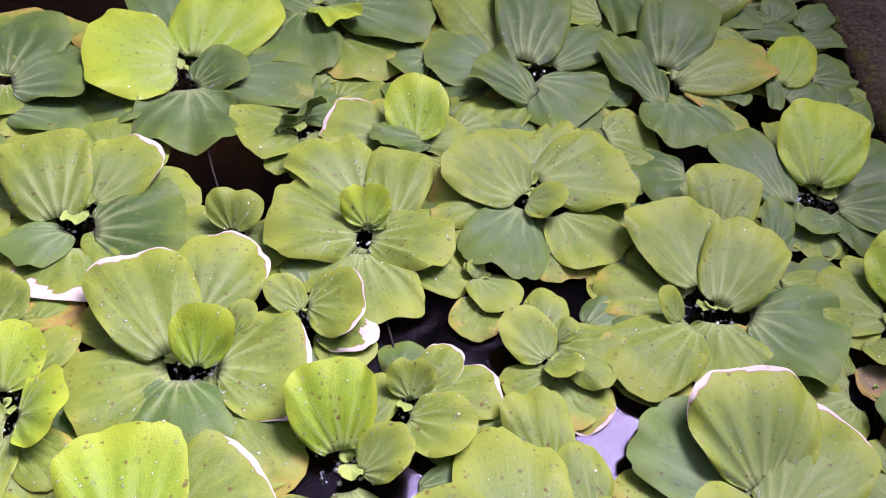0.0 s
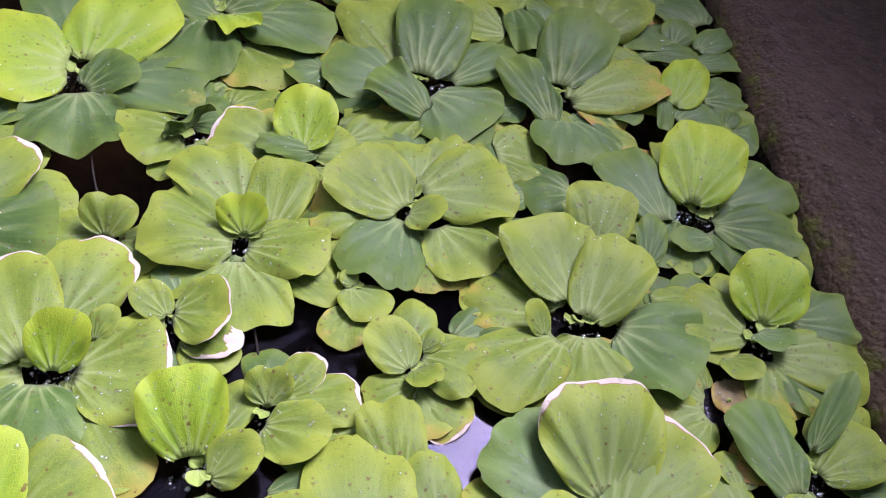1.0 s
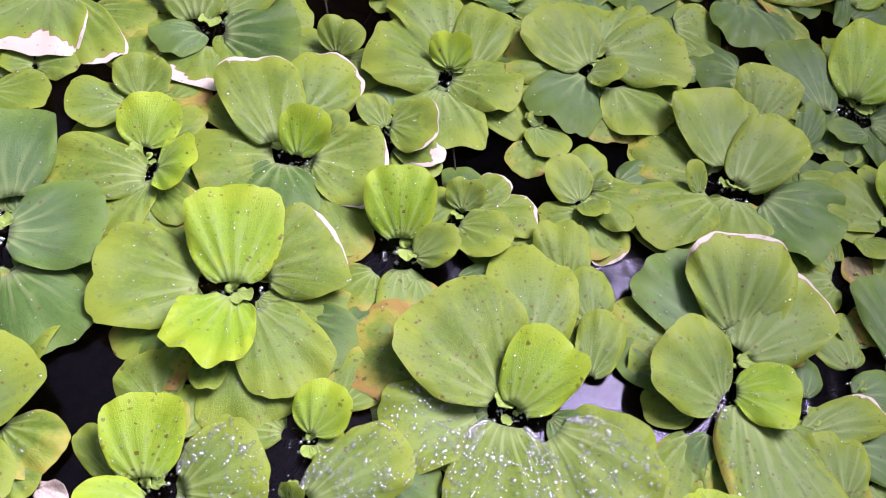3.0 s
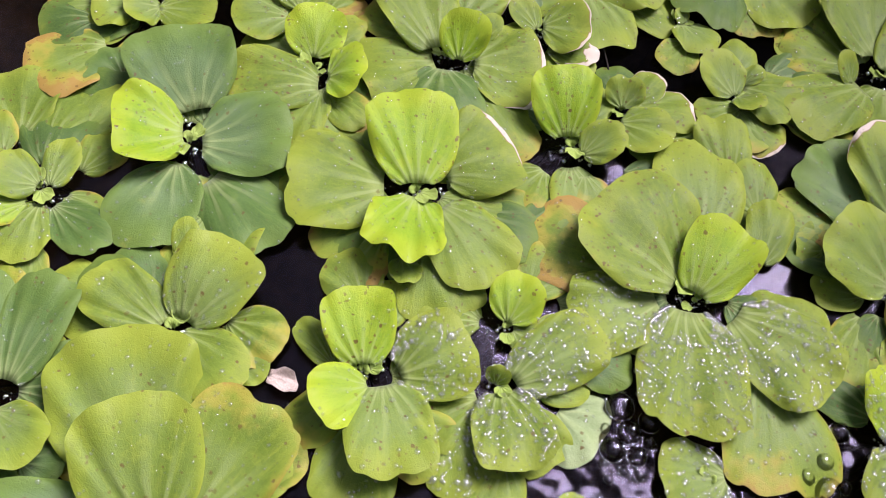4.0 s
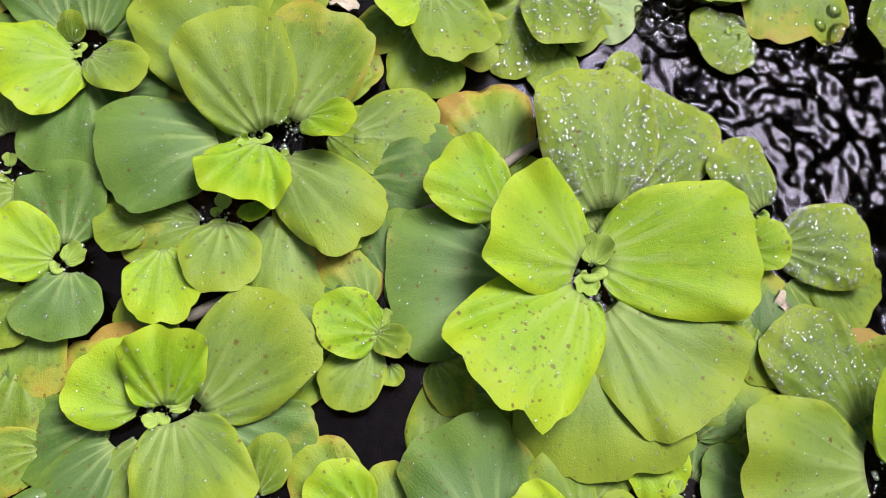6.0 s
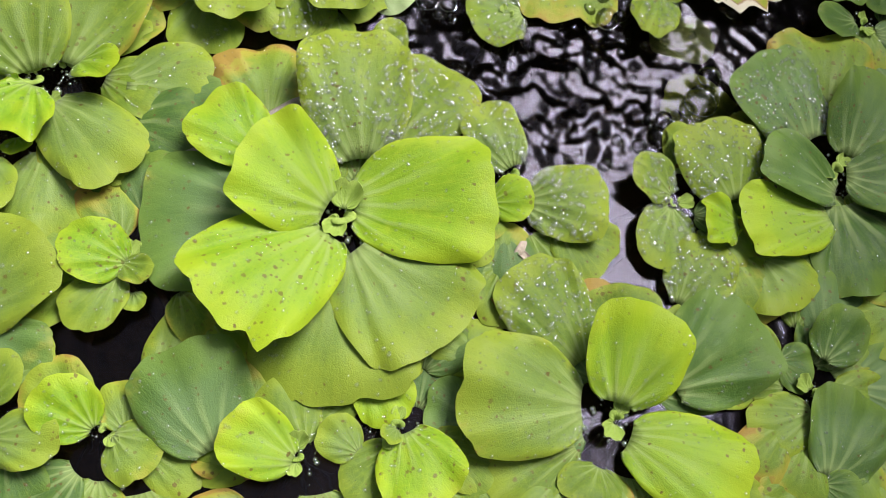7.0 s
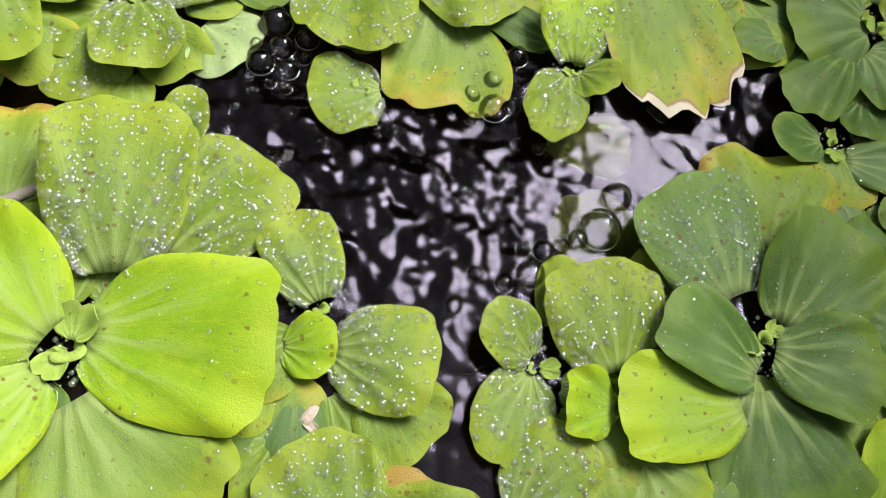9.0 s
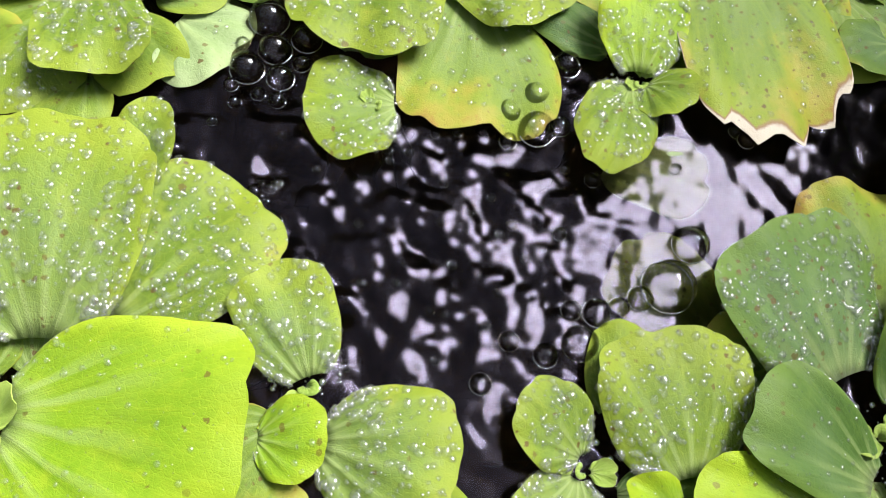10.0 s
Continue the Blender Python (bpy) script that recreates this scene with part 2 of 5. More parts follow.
def concrete_material():
    """Rough, weathered concrete: pebbly grain, pale grit, moss and a brown foot, painted lighter against its shade,
    just above the water.
    """
    m, tree, bsdf = nodes_of("rim_concrete")
    k = Net(tree)
    where = k.add("ShaderNodeTexCoord").outputs["Object"]
    z = k.add("ShaderNodeSeparateXYZ")
    k.put(z.inputs[0], where)
    wide, mid, fine = k.noise(where, 9.0, 3.0), k.noise(where, 70.0, 4.0, 0.65), k.noise(where, 420.0, 4.0, 0.7)
    colour = k.mix(k.ramp(k.math("ADD", k.math("MULTIPLY", mid, 0.6), k.math("MULTIPLY", fine, 0.4)), 0.36, 0.62), (0.044, 0.031, 0.022, 1), (0.118, 0.088, 0.064, 1))
    colour = k.mix(k.ramp(wide, 0.45, 0.7, 0.0, 0.45), colour, (0.105, 0.073, 0.05, 1))
    grit = k.add("ShaderNodeTexVoronoi")
    grit.inputs["Scale"].default_value = 190.0
    k.put(grit.inputs["Vector"], where)
    pick = k.add("ShaderNodeSeparateColor")
    k.put(pick.inputs[0], grit.outputs["Color"])
    pale = k.math("MULTIPLY", k.ramp(grit.outputs["Distance"], 0.34, 0.16), k.math("GREATER_THAN", pick.outputs[0], 0.86))
    colour = k.mix(k.math("MULTIPLY", pale, 0.55), colour, (0.22, 0.19, 0.17, 1))
    # brown foot, its colour raised to look sky-lit where the face is shaded
    low = k.ramp(k.math("ADD", z.outputs[2], k.math("MULTIPLY", k.math("SUBTRACT", mid, 0.5), 0.03)), 0.028, 0.010)
    colour = k.mix(k.math("MULTIPLY", low, 0.75), colour, (0.13, 0.088, 0.048, 1))
    moss = k.math("MULTIPLY", low, k.ramp(k.noise(where, 40.0, 4.0, 0.6), 0.5, 0.66))
    colour = k.mix(moss, colour, (0.13, 0.14, 0.025, 1))
    k.put(bsdf.inputs["Base Color"], colour)
    k.put(bsdf.inputs["Roughness"], k.ramp(mid, 0.3, 0.7, 0.6, 0.9))
    bsdf.inputs["Specular IOR Level"].default_value = 0.2
    k.put(bsdf.inputs["Normal"], k.bump(k.math("ADD", mid, k.math("ADD", k.math("MULTIPLY", fine, 0.5), k.math("MULTIPLY", grit.outputs["Distance"], -0.5))), 1.0, 0.006))
    return m


CONCRETE = concrete_material()
MUD = rough_material("pond_mud", (0.03, 0.017, 0.009), (0.07, 0.04, 0.022), (0.09, 0.045, 0.02), 14.0)
SHADE_WALL = rough_material("shade_wall_render", (0.05, 0.05, 0.045), (0.085, 0.085, 0.075), (0.06, 0.07, 0.045), 3.0, 0.9, 0.01)
SOIL = rough_material("soil", (0.05, 0.04, 0.03), (0.11, 0.09, 0.07), (0.14, 0.12, 0.09), 6.0, 0.9, 0.02)
ROOT = rough_material("root", (0.02, 0.016, 0.01), (0.06, 0.045, 0.03), (0.1, 0.07, 0.03), 120.0)
STOLON = rough_material("stolon", (0.24, 0.20, 0.17), (0.36, 0.31, 0.27), (0.42, 0.36, 0.30), 120.0, 0.6, 0.0008)
CREAM = rough_material("dead_blade", (0.48, 0.38, 0.30), (0.66, 0.56, 0.47), (0.7, 0.5, 0.38), 90.0, 0.8, 0.001)


# ---- helpers of this scene ----
def part(name, mesh, material, parent, label="", kind=""):
    """Links a mesh as one object under a thing or a part."""
    ob = new(name, mesh)
    if material and not mesh.materials:
        mesh.materials.append(material)
    ob.parent = parent
    return tagged(ob, label, kind=kind)


def mesh_from(name, points, faces, smooth=True):
    me = bpy.data.meshes.new(name)
    me.from_pydata([tuple(p) for p in points], [], faces)
    if smooth:
        me.shade_smooth()
    return me


def ball(rings=5, sides=9, top=1.0, bottom=-1.0):
    """Unit ball, or the part of it between two heights, as points and faces."""
    lo, hi = math.acos(max(-1, min(1, bottom))), math.acos(top)
    pts, faces = [], []
    for i in range(rings + 1):
        a = hi + (lo - hi) * i / rings
        for j in range(sides):
            b = 2 * math.pi * (j + 0.5 * (i % 2)) / sides
            pts.append((math.sin(a) * math.cos(b), math.sin(a) * math.sin(b), math.cos(a)))
    for i in range(rings):
        for j in range(sides):
            a, b = i * sides + j, i * sides + (j + 1) % sides
            faces.append((a, a + sides, b + sides, b))
    return np.array(pts), faces


DROP_PTS, DROP_FACES = ball(5, 9, 1.0, -0.2)
SPECK_PTS, SPECK_FACES = ball(3, 6, 1.0, -0.2)


def blade(rng, length, width, shape="o", wavy=0.0, notch=0.0, cup=0.0, arch=0.06, pleat=0.012, thick=0.0004, nu=15, nv=41, burn=0.0, age=0.0, spot=0.0, lobes_at=()):
    """A water lettuce leaf: veins fan out from a narrow foot to a rounded rim. Foot at the origin, tip on +y. Returns mesh and surface grid."""
    yc, taper, square, heel = {"o": (0.58, 1.0, 0.90, 0.10), "r": (0.50, 0.92, 1.0, 0.09), "f": (0.66, 1.1, 0.84, 0.14), "F": (0.68, 1.18, 0.66, 0.17)}[shape]
    v = np.linspace(-1, 1, nv)[None, :]
    s = np.linspace(0, 1, nu)[:, None]
    u = 1 - (1 - s) ** 1.35
    th = v * math.pi
    upper = np.abs(th) < math.pi / 2
    c, sn = np.cos(th), np.sin(th)
    ph = rng.uniform(0, 6.28, 6)
    ripple = 1 + (0.014 + wavy * 0.22) * (np.sin(3 * th + ph[0]) * 0.7 + np.sin(5 * th + ph[1]) * 0.6 + np.sin(9 * th + ph[2]) * 0.35) + 0.005 * np.sin(15 * th + ph[3])
    lean = rng.uniform(-0.09, 0.09) * (0.1 if shape == "F" else 0.6)
    foot = heel * width
    ox = np.sign(sn) * np.where(upper, 0.5 * width * np.abs(sn) ** 0.97, foot + (0.5 * width - foot) * np.abs(sn) ** taper)
    oy = length * np.where(upper, yc + (1 - yc) * np.abs(c) ** square, yc * (1 - np.abs(c) ** 0.9))
    # shallow scallops round the rim
    lobes, deep = rng.integers(4, 9), rng.uniform(0.012, 0.06) + wavy * 0.3
    scallop = 1 - deep * (1 - np.abs(np.sin(lobes * th / 2 + ph[3]))) ** 2 * np.clip(np.cos(th / 1.7), 0, 1)
    for at, grow, wide in lobes_at:
        ripple = ripple * (1 + grow * np.exp(-(((th - at) / wide) ** 2)))
    oy = oy - notch * length * np.exp(-((th / 0.22) ** 2))
    ripple = ripple * scallop
    ox, oy = ox * ripple + lean * oy, (oy - 0.3 * length) * ripple + 0.3 * length
    bx, by = foot * v, 0.02 * length * np.cos(v * 1.5)
    end = np.abs(v) ** 14
    ox, oy = ox * (1 - end) + 1.05 * bx * end, oy * (1 - end) + (by + 0.002 * length) * end
    x, y = bx + (ox - bx) * u, by + (oy - by) * u
    t = y / length
    z = 4 * arch * length * t * (1 - t)
    z = z + cup * width * (2 * x / width) ** 2
    ribs = 5.0 + rng.integers(0, 4)
    groove = 0.5 * np.cos(v * math.pi * ribs + 2 * ph[4])
    z = z + 2.2 * pleat * width * groove * np.clip(u * 1.4, 0, 1) * np.clip(1.1 - u, 0, 1) ** 0.6
    z = z + (0.014 + wavy) * width * u**3 * (np.sin(4 * th + ph[4]) + 0.6 * np.sin(7 * th + ph[5]))
    z = z - 0.018 * length * np.clip((u - 0.8) / 0.2, 0, 1) ** 2
    # slow unevenness of the whole blade
    z = z + 0.03 * width * np.sin(x / width * 5 + ph[0]) * np.sin(t * 5 + ph[1])
    top = np.stack([x, y, z], -1)
    du, dv = np.gradient(top, axis=0), np.gradient(top, axis=1)
    nrm = np.cross(dv, du)
    nrm /= np.linalg.norm(nrm, axis=-1, keepdims=True) + 1e-12
    body = thick * (2.6 - 1.9 * u)[..., None]
    low = top - nrm * body
    n = nu * nv
    pts = np.concatenate([top.reshape(-1, 3), low.reshape(-1, 3), top[-1], low[-1]])
    faces = []
    for i in range(nu - 1):
        for j in range(nv - 1):
            a = i * nv + j
            faces.append((a, a + 1, a + nv + 1, a + nv))
            faces.append((n + a, n + a + nv, n + a + nv + 1, n + a + 1))
    for j in range(nv - 1):
        a = 2 * n + j
        faces.append((a, a + 1, nv + a + 1, nv + a))
        faces.append((j, n + j, n + j + 1, j + 1))
    for i in range(nu - 1):
        a, b = i * nv, i * nv + nv - 1
        faces.append((a, a + nv, n + a + nv, n + a))
        faces.append((b, n + b, n + b + nv, b + nv))
    me = mesh_from("leaf", pts, faces)
    across = np.broadcast_to((v + 1) / 2, (nu, nv)).ravel()
    along = np.broadcast_to(u, (nu, nv)).ravel()
    uvs = np.tile(np.stack([across, along], -1), (2, 1))
    uvs = np.concatenate([uvs, uvs[n - nv : n], uvs[n - nv : n]])
    loops = np.zeros(len(me.loops), dtype=np.int32)
    me.loops.foreach_get("vertex_index", loops)
    me.uv_layers.new(name="UVMap").data.foreach_set("uv", uvs[loops].astype(np.float32).ravel())
    mid, half = rng.uniform(-0.8, 0.8), rng.uniform(0.8, 1.5)
    if burn > 2 or len(lobes_at) > 4:
        mid, half = mid * 0.3, 1.7
    arc = np.clip(1.4 - np.abs(th - mid) / half, 0, 1)
    scorch = min(1.0, burn) * np.clip((u - (1 - 0.062 * burn * arc * (1 + 0.45 * np.sin(4 * th + ph[2]) + 0.15 * np.sin(11 * th + ph[1])))) / 0.03, 0, 1) * (arc > 0.02)
    old = np.clip(age * (0.15 + 0.75 * u**2 + 0.2 * u**8 + 0.22 * np.sin(2 * th + ph[3])), 0, 1.3)
    for key, value in (("burn", scorch), ("age", old), ("spot", np.full((nu, nv), spot))):
        flat = np.broadcast_to(value, (nu, nv)).ravel().astype(np.float32)
        me.attributes.new(key, "FLOAT", "POINT").data.foreach_set("value", np.concatenate([flat, flat, flat[n - nv :], flat[n - nv :]]))
    return me, top, nrm


def droplets(rng, top, nrm, count, small, large, power=5):
    """Water drops standing on a leaf, joined into one mesh."""
    nu, nv, _ = top.shape
    pts, faces, at = [], [], 0
    for _ in range(count):
        i, j = int(rng.uniform(nu * 0.18, nu - 1.6)), int(rng.uniform(1, nv - 2))
        a, b = rng.random(2)
        p = top[i, j] * (1 - a) * (1 - b) + top[i + 1, j] * a * (1 - b) + top[i, j + 1] * (1 - a) * b + top[i + 1, j + 1] * a * b
        r = small + (large - small) * rng.random() ** power
        base, fs = (DROP_PTS, DROP_FACES) if r > 0.0006 else (SPECK_PTS, SPECK_FACES)
        z = Vector(nrm[i, j])
        q = np.array(z.to_track_quat("Z", "Y").to_matrix())
        shape = base * (r * rng.uniform(0.85, 1.25), r * rng.uniform(0.85, 1.25), r * rng.uniform(0.6, 0.8))
        pts.append(shape @ q.T + p + nrm[i, j] * r * 0.06)
        faces += [tuple(k + at for k in f) for f in fs]
        at += len(base)
    return mesh_from("droplets", np.concatenate(pts), faces)


BIG_PTS, BIG_FACES = ball(9, 18, 1.0, -0.2)
BIG_DROP = mesh_from("water_drop", BIG_PTS, BIG_FACES)
BIG_DROP.materials.append(DROP)


def root_tuft():
    """Feathery roots that hang into the water."""
    rng = np.random.default_rng(5)
    pts, faces = [], []
    for _ in range(16):
        a, r = rng.uniform(0, 6.28), rng.uniform(0.0, 0.012)
        p = np.array([r * math.cos(a), r * math.sin(a), -0.001])
        way = np.array([math.cos(a) * 0.25, math.sin(a) * 0.25, -1.0])
        length, n0 = rng.uniform(0.04, 0.09), len(pts)
        for i in range(6):
            w = 0.0007 * (1 - i / 6.5)
            for j in range(3):
                b = 2.09 * j
                pts.append(p + (w * math.cos(b), w * math.sin(b), 0))
            p = p + way * length / 6 + np.append(rng.normal(0, 0.002, 2), 0)
        for i in range(5):
            for j in range(3):
                a0, b0 = n0 + i * 3 + j, n0 + i * 3 + (j + 1) % 3
                faces.append((a0, b0, b0 + 3, a0 + 3))
    return mesh_from("roots", pts, faces)


ROOTS = root_tuft()


def foam_patch(seed):
    """Wet beads and tiny bubbles caught between the leaf feet of a crown."""
    rng = np.random.default_rng(seed)
    pts, faces, at = [], [], 0
    for _ in range(46):
        a, d, size = rng.uniform(0, 6.28), 0.016 * rng.random() ** 0.7, 0.0004 + 0.0014 * rng.random() ** 3
        pts.append(DROP_PTS * (size, size, size * 0.8) + (d * math.cos(a), d * math.sin(a), size * 0.3))
        faces += [tuple(q + at for q in f) for f in DROP_FACES]
        at += len(DROP_PTS)
    return mesh_from("foam", np.concatenate(pts), faces)


FOAM = [foam_patch(60 + i) for i in range(3)]


def scroll(seed):
    """A young leaf still rolled: a short scroll that widens upwards, open on one side, with a flared wavy lip."""
    rng = np.random.default_rng(seed)
    rows, cols = 9, 25
    t = np.linspace(0, 1, rows)[:, None]
    a = np.linspace(-1, 1, cols)[None, :]
    turn = a * radians(rng.uniform(72, 100))
    radius = (0.0016 + 0.0030 * t**0.9 + 0.0042 * np.clip((t - 0.55) / 0.45, 0, 1) ** 1.6) * (1 + 0.10 * np.sin(3 * turn + seed)) * (1 - 0.35 * np.abs(a) ** 3)
    high = 0.0095 * t * (1 - 0.30 * a**2) - 0.0016 * np.clip((t - 0.7) / 0.3, 0, 1) ** 2 + 0.0004 * np.sin(5 * turn + seed) * t
    outer = np.stack([radius * np.sin(turn), -radius * np.cos(turn) + 0.0012, high], -1)
    du, dv = np.gradient(outer, axis=0), np.gradient(outer, axis=1)
    nrm = np.cross(du, dv)
    nrm /= np.linalg.norm(nrm, axis=-1, keepdims=True) + 1e-12
    inner = outer - nrm * 0.00045
    n = rows * cols
    pts, faces = np.concatenate([outer.reshape(-1, 3), inner.reshape(-1, 3)]), []
    for i in range(rows - 1):
        for j in range(cols - 1):
            q = i * cols + j
            faces.append((q, q + 1, q + cols + 1, q + cols))
            faces.append((n + q, n + q + cols, n + q + cols + 1, n + q + 1))
    rim = [i * cols for i in range(rows)] + [(rows - 1) * cols + j for j in range(1, cols)] + [i * cols + cols - 1 for i in range(rows - 2, -1, -1)]
    for p, q in zip(rim, rim[1:]):
        faces.append((p, q, n + q, n + p))
    me = mesh_from("young_leaf", pts, faces)
    across = np.broadcast_to((a + 1) / 2, (rows, cols)).ravel()
    along = np.broadcast_to(t * 0.8, (rows, cols)).ravel()
    uvs = np.tile(np.stack([across, along], -1), (2, 1))
    loops = np.zeros(len(me.loops), dtype=np.int32)
    me.loops.foreach_get("vertex_index", loops)
    me.uv_layers.new(name="UVMap").data.foreach_set("uv", uvs[loops].astype(np.float32).ravel())
    me.materials.append(LEAF_BUD)
    return me


SCROLLS = [scroll(80 + i) for i in range(3)]
BUDS = []
for i in range(4):
    BUDS.append(blade(np.random.default_rng(40 + i), 0.011, 0.011, "r", wavy=0.07, notch=0.16, cup=0.16, arch=-0.10, pleat=0.02, thick=0.0004, nu=9, nv=25)[0])
    BUDS[-1].materials.append(LEAF_BUD)
counter = [0]


def lettuce(x, y, size, label):
    """A floating rosette: the empty at its crown, hanging roots and the young curled leaves in the middle."""
    p = tagged(new("water_lettuce"), label, "water plant", "floating water lettuce")
    p.location = (x, y, 0)
    part("root_tuft", ROOTS, ROOT, p, "dark feathery roots")
    rng = np.random.default_rng(int(abs(x * 7919 + y * 104729) * 1000) % 99991)
    turn = rng.uniform(0, 360)
    foam = part("crown_foam", FOAM[int(rng.integers(0, 3))], COLLAR, p, "wet beads and tiny bubbles", "stuff")
    foam.matrix_basis = pose(0, 0, 0.0008, 0, 0, turn) @ Matrix.Scale(min(1.2, max(0.6, size)), 4)
    roll = part("young_leaf", SCROLLS[int(rng.integers(0, 3))], None, p, "small rolled young leaf")
    k = size * rng.uniform(0.45, 0.65)
    roll.matrix_basis = pose(0, 0, 0.003, 0, 0, turn) @ pose(0, 0, 0, rng.uniform(-8, 14)) @ Matrix.Scale(k, 4)
    for i in range(2):
        ob = part("young_leaf", BUDS[int(rng.integers(0, 4))], None, p, "small curled young leaf")
        a = turn + 60 + i * 165 + rng.uniform(-25, 25)
        k = size * (rng.uniform(0.95, 1.25) if i == 0 else rng.uniform(0.55, 0.95))
        ob.matrix_basis = pose(0.003 * math.cos(radians(a)), 0.003 * math.sin(radians(a)), 0.006 * size, 0, 0, a - 90) @ pose(0, 0, 0, rng.uniform(12, 34)) @ Matrix.Scale(k, 4)
    return p


TORN = [(-0.9, -0.05, 0.07), (-0.62, 0.05, 0.08), (-0.35, -0.06, 0.06), (-0.1, 0.04, 0.07), (0.15, -0.05, 0.05), (0.42, 0.04, 0.08), (0.7, -0.05, 0.06)]
TAIL = [(-0.95, 0.11, 0.13), (-0.60, -0.08, 0.15), (0.5, -0.05, 0.12)]


def leaf(plant, x, y, z, turn, length, width, lift, marks="", under=False):
    """One leaf: its foot from the crown in metres, its heading and its rise in degrees, and marks for its state:
    l lime, d dull (also painted shade on far and right leaves), c cool green, y yellowing, s spotted, b scorched rim, T
    torn and scorched rim, E torn lobe, C broadly scorched, R rust-edged, B dead, w wavy, n notched, r round, f fan, F
    blunt fan, p pale, x few drops, X many."""
    counter[0] += 1
    rng = np.random.default_rng(1000 + counter[0])
    shape = "F" if "F" in marks or (length > 0.04 and "r" not in marks and counter[0] % 3) else "r" if "r" in marks else "f" if "f" in marks or (width > 0.9 * length and length > 0.035) else "o"
    me, top, nrm = blade(
        rng, length, width, shape, nu=9 if under else 14, nv=31 if under else 61 if y + plant.location.y < 0.22 else 45,
        wavy=0.05 if "w" in marks else rng.uniform(0.003, 0.02),
        notch=0.10 if "n" in marks else max(0, rng.uniform(-0.05, 0.04)),
        cup=rng.uniform(0.0, 0.05) if lift > 12 else rng.uniform(-0.05, 0.01),
        arch=rng.uniform(0.02, 0.08),
        pleat=0.024 if "f" in marks else rng.uniform(0.006, 0.017),
        lobes_at=TORN if "T" in marks else TAIL if "E" in marks else (),
        burn=1.0 if "b" in marks else 0.75 if "T" in marks else 3.8 if "C" in marks else 0.0,
        age=1.0 if "B" in marks else 1.25 if "R" in marks else 0.74 if "y" in marks else rng.uniform(0, 0.42),
        spot=rng.uniform(0.6, 0.95) if "s" in marks else rng.uniform(0.08, 0.45))
    me.materials.append(LEAF_DEAD if "B" in marks else LEAF_LIME if "l" in marks else LEAF_DULL_SHADED if "d" in marks else LEAF_COOL if "c" in marks else LEAF_PALE if "p" in marks else LEAF_GREEN)
    ob = part("leaf", me, None, plant)
    ob.matrix_basis = pose(x, y, z, 0, 0, turn - 90) @ pose(0, 0, 0, lift, rng.uniform(-4, 4), 0)
    area = length * width / 0.0025
    if "X" in marks:
        drops = droplets(rng, top, nrm, int(430 * area), 0.00045, 0.0017, 2.0)
    elif "x" in marks:
        drops = droplets(rng, top, nrm, int(170 * area), 0.0002, 0.0018)
    else:
        drops = droplets(rng, top, nrm, 4 if under else int(14 + 120 * area), 0.00028, 0.0012)
    part("dew", drops, DROP, ob, "clear beads of dew", "stuff")
    for _ in range(int(17 * area) if "X" in marks else 0):
        i, j = int(rng.uniform(3, len(top) - 3)), int(rng.uniform(6, len(top[0]) - 7))
        r = 0.0011 + 0.0017 * rng.random() ** 2
        drop = part("water_drop", BIG_DROP, None, ob, "large clear water drop")
        tilt = Vector(nrm[i, j]).to_track_quat("Z", "Y").to_matrix().to_4x4()
        drop.matrix_basis = Matrix.Translation(Vector(top[i, j] + nrm[i, j] * r * 0.06)) @ tilt @ Matrix.Diagonal((r * rng.uniform(0.9, 1.2), r, r * 0.66, 1))
    return ob


# ---- the pond: mud, walls, water ----
def slab(name, x0, x1, y0, y1, z0, z1, material, label, kind="structure"):
    bm = bmesh.new()
    bmesh.ops.create_cube(bm, size=1.0)
    for w in bm.verts:
        w.co = ((x0 + x1) / 2 + w.co.x * (x1 - x0), (y0 + y1) / 2 + w.co.y * (y1 - y0), (z0 + z1) / 2 + w.co.z * (z1 - z0))
    bmesh.ops.bevel(bm, geom=list(bm.edges), offset=0.006, segments=2, affect="EDGES")
    me = bpy.data.meshes.new(name)
    bm.to_mesh(me), bm.free()
    me.materials.append(material)
    return tagged(new(name, me), label, "wall" if "wall" in name else "ground", kind=kind)


slab("pond_floor", -0.75, 0.55, -0.70, 1.25, -0.36, -0.28, MUD, "dark muddy bottom of the pond under water")


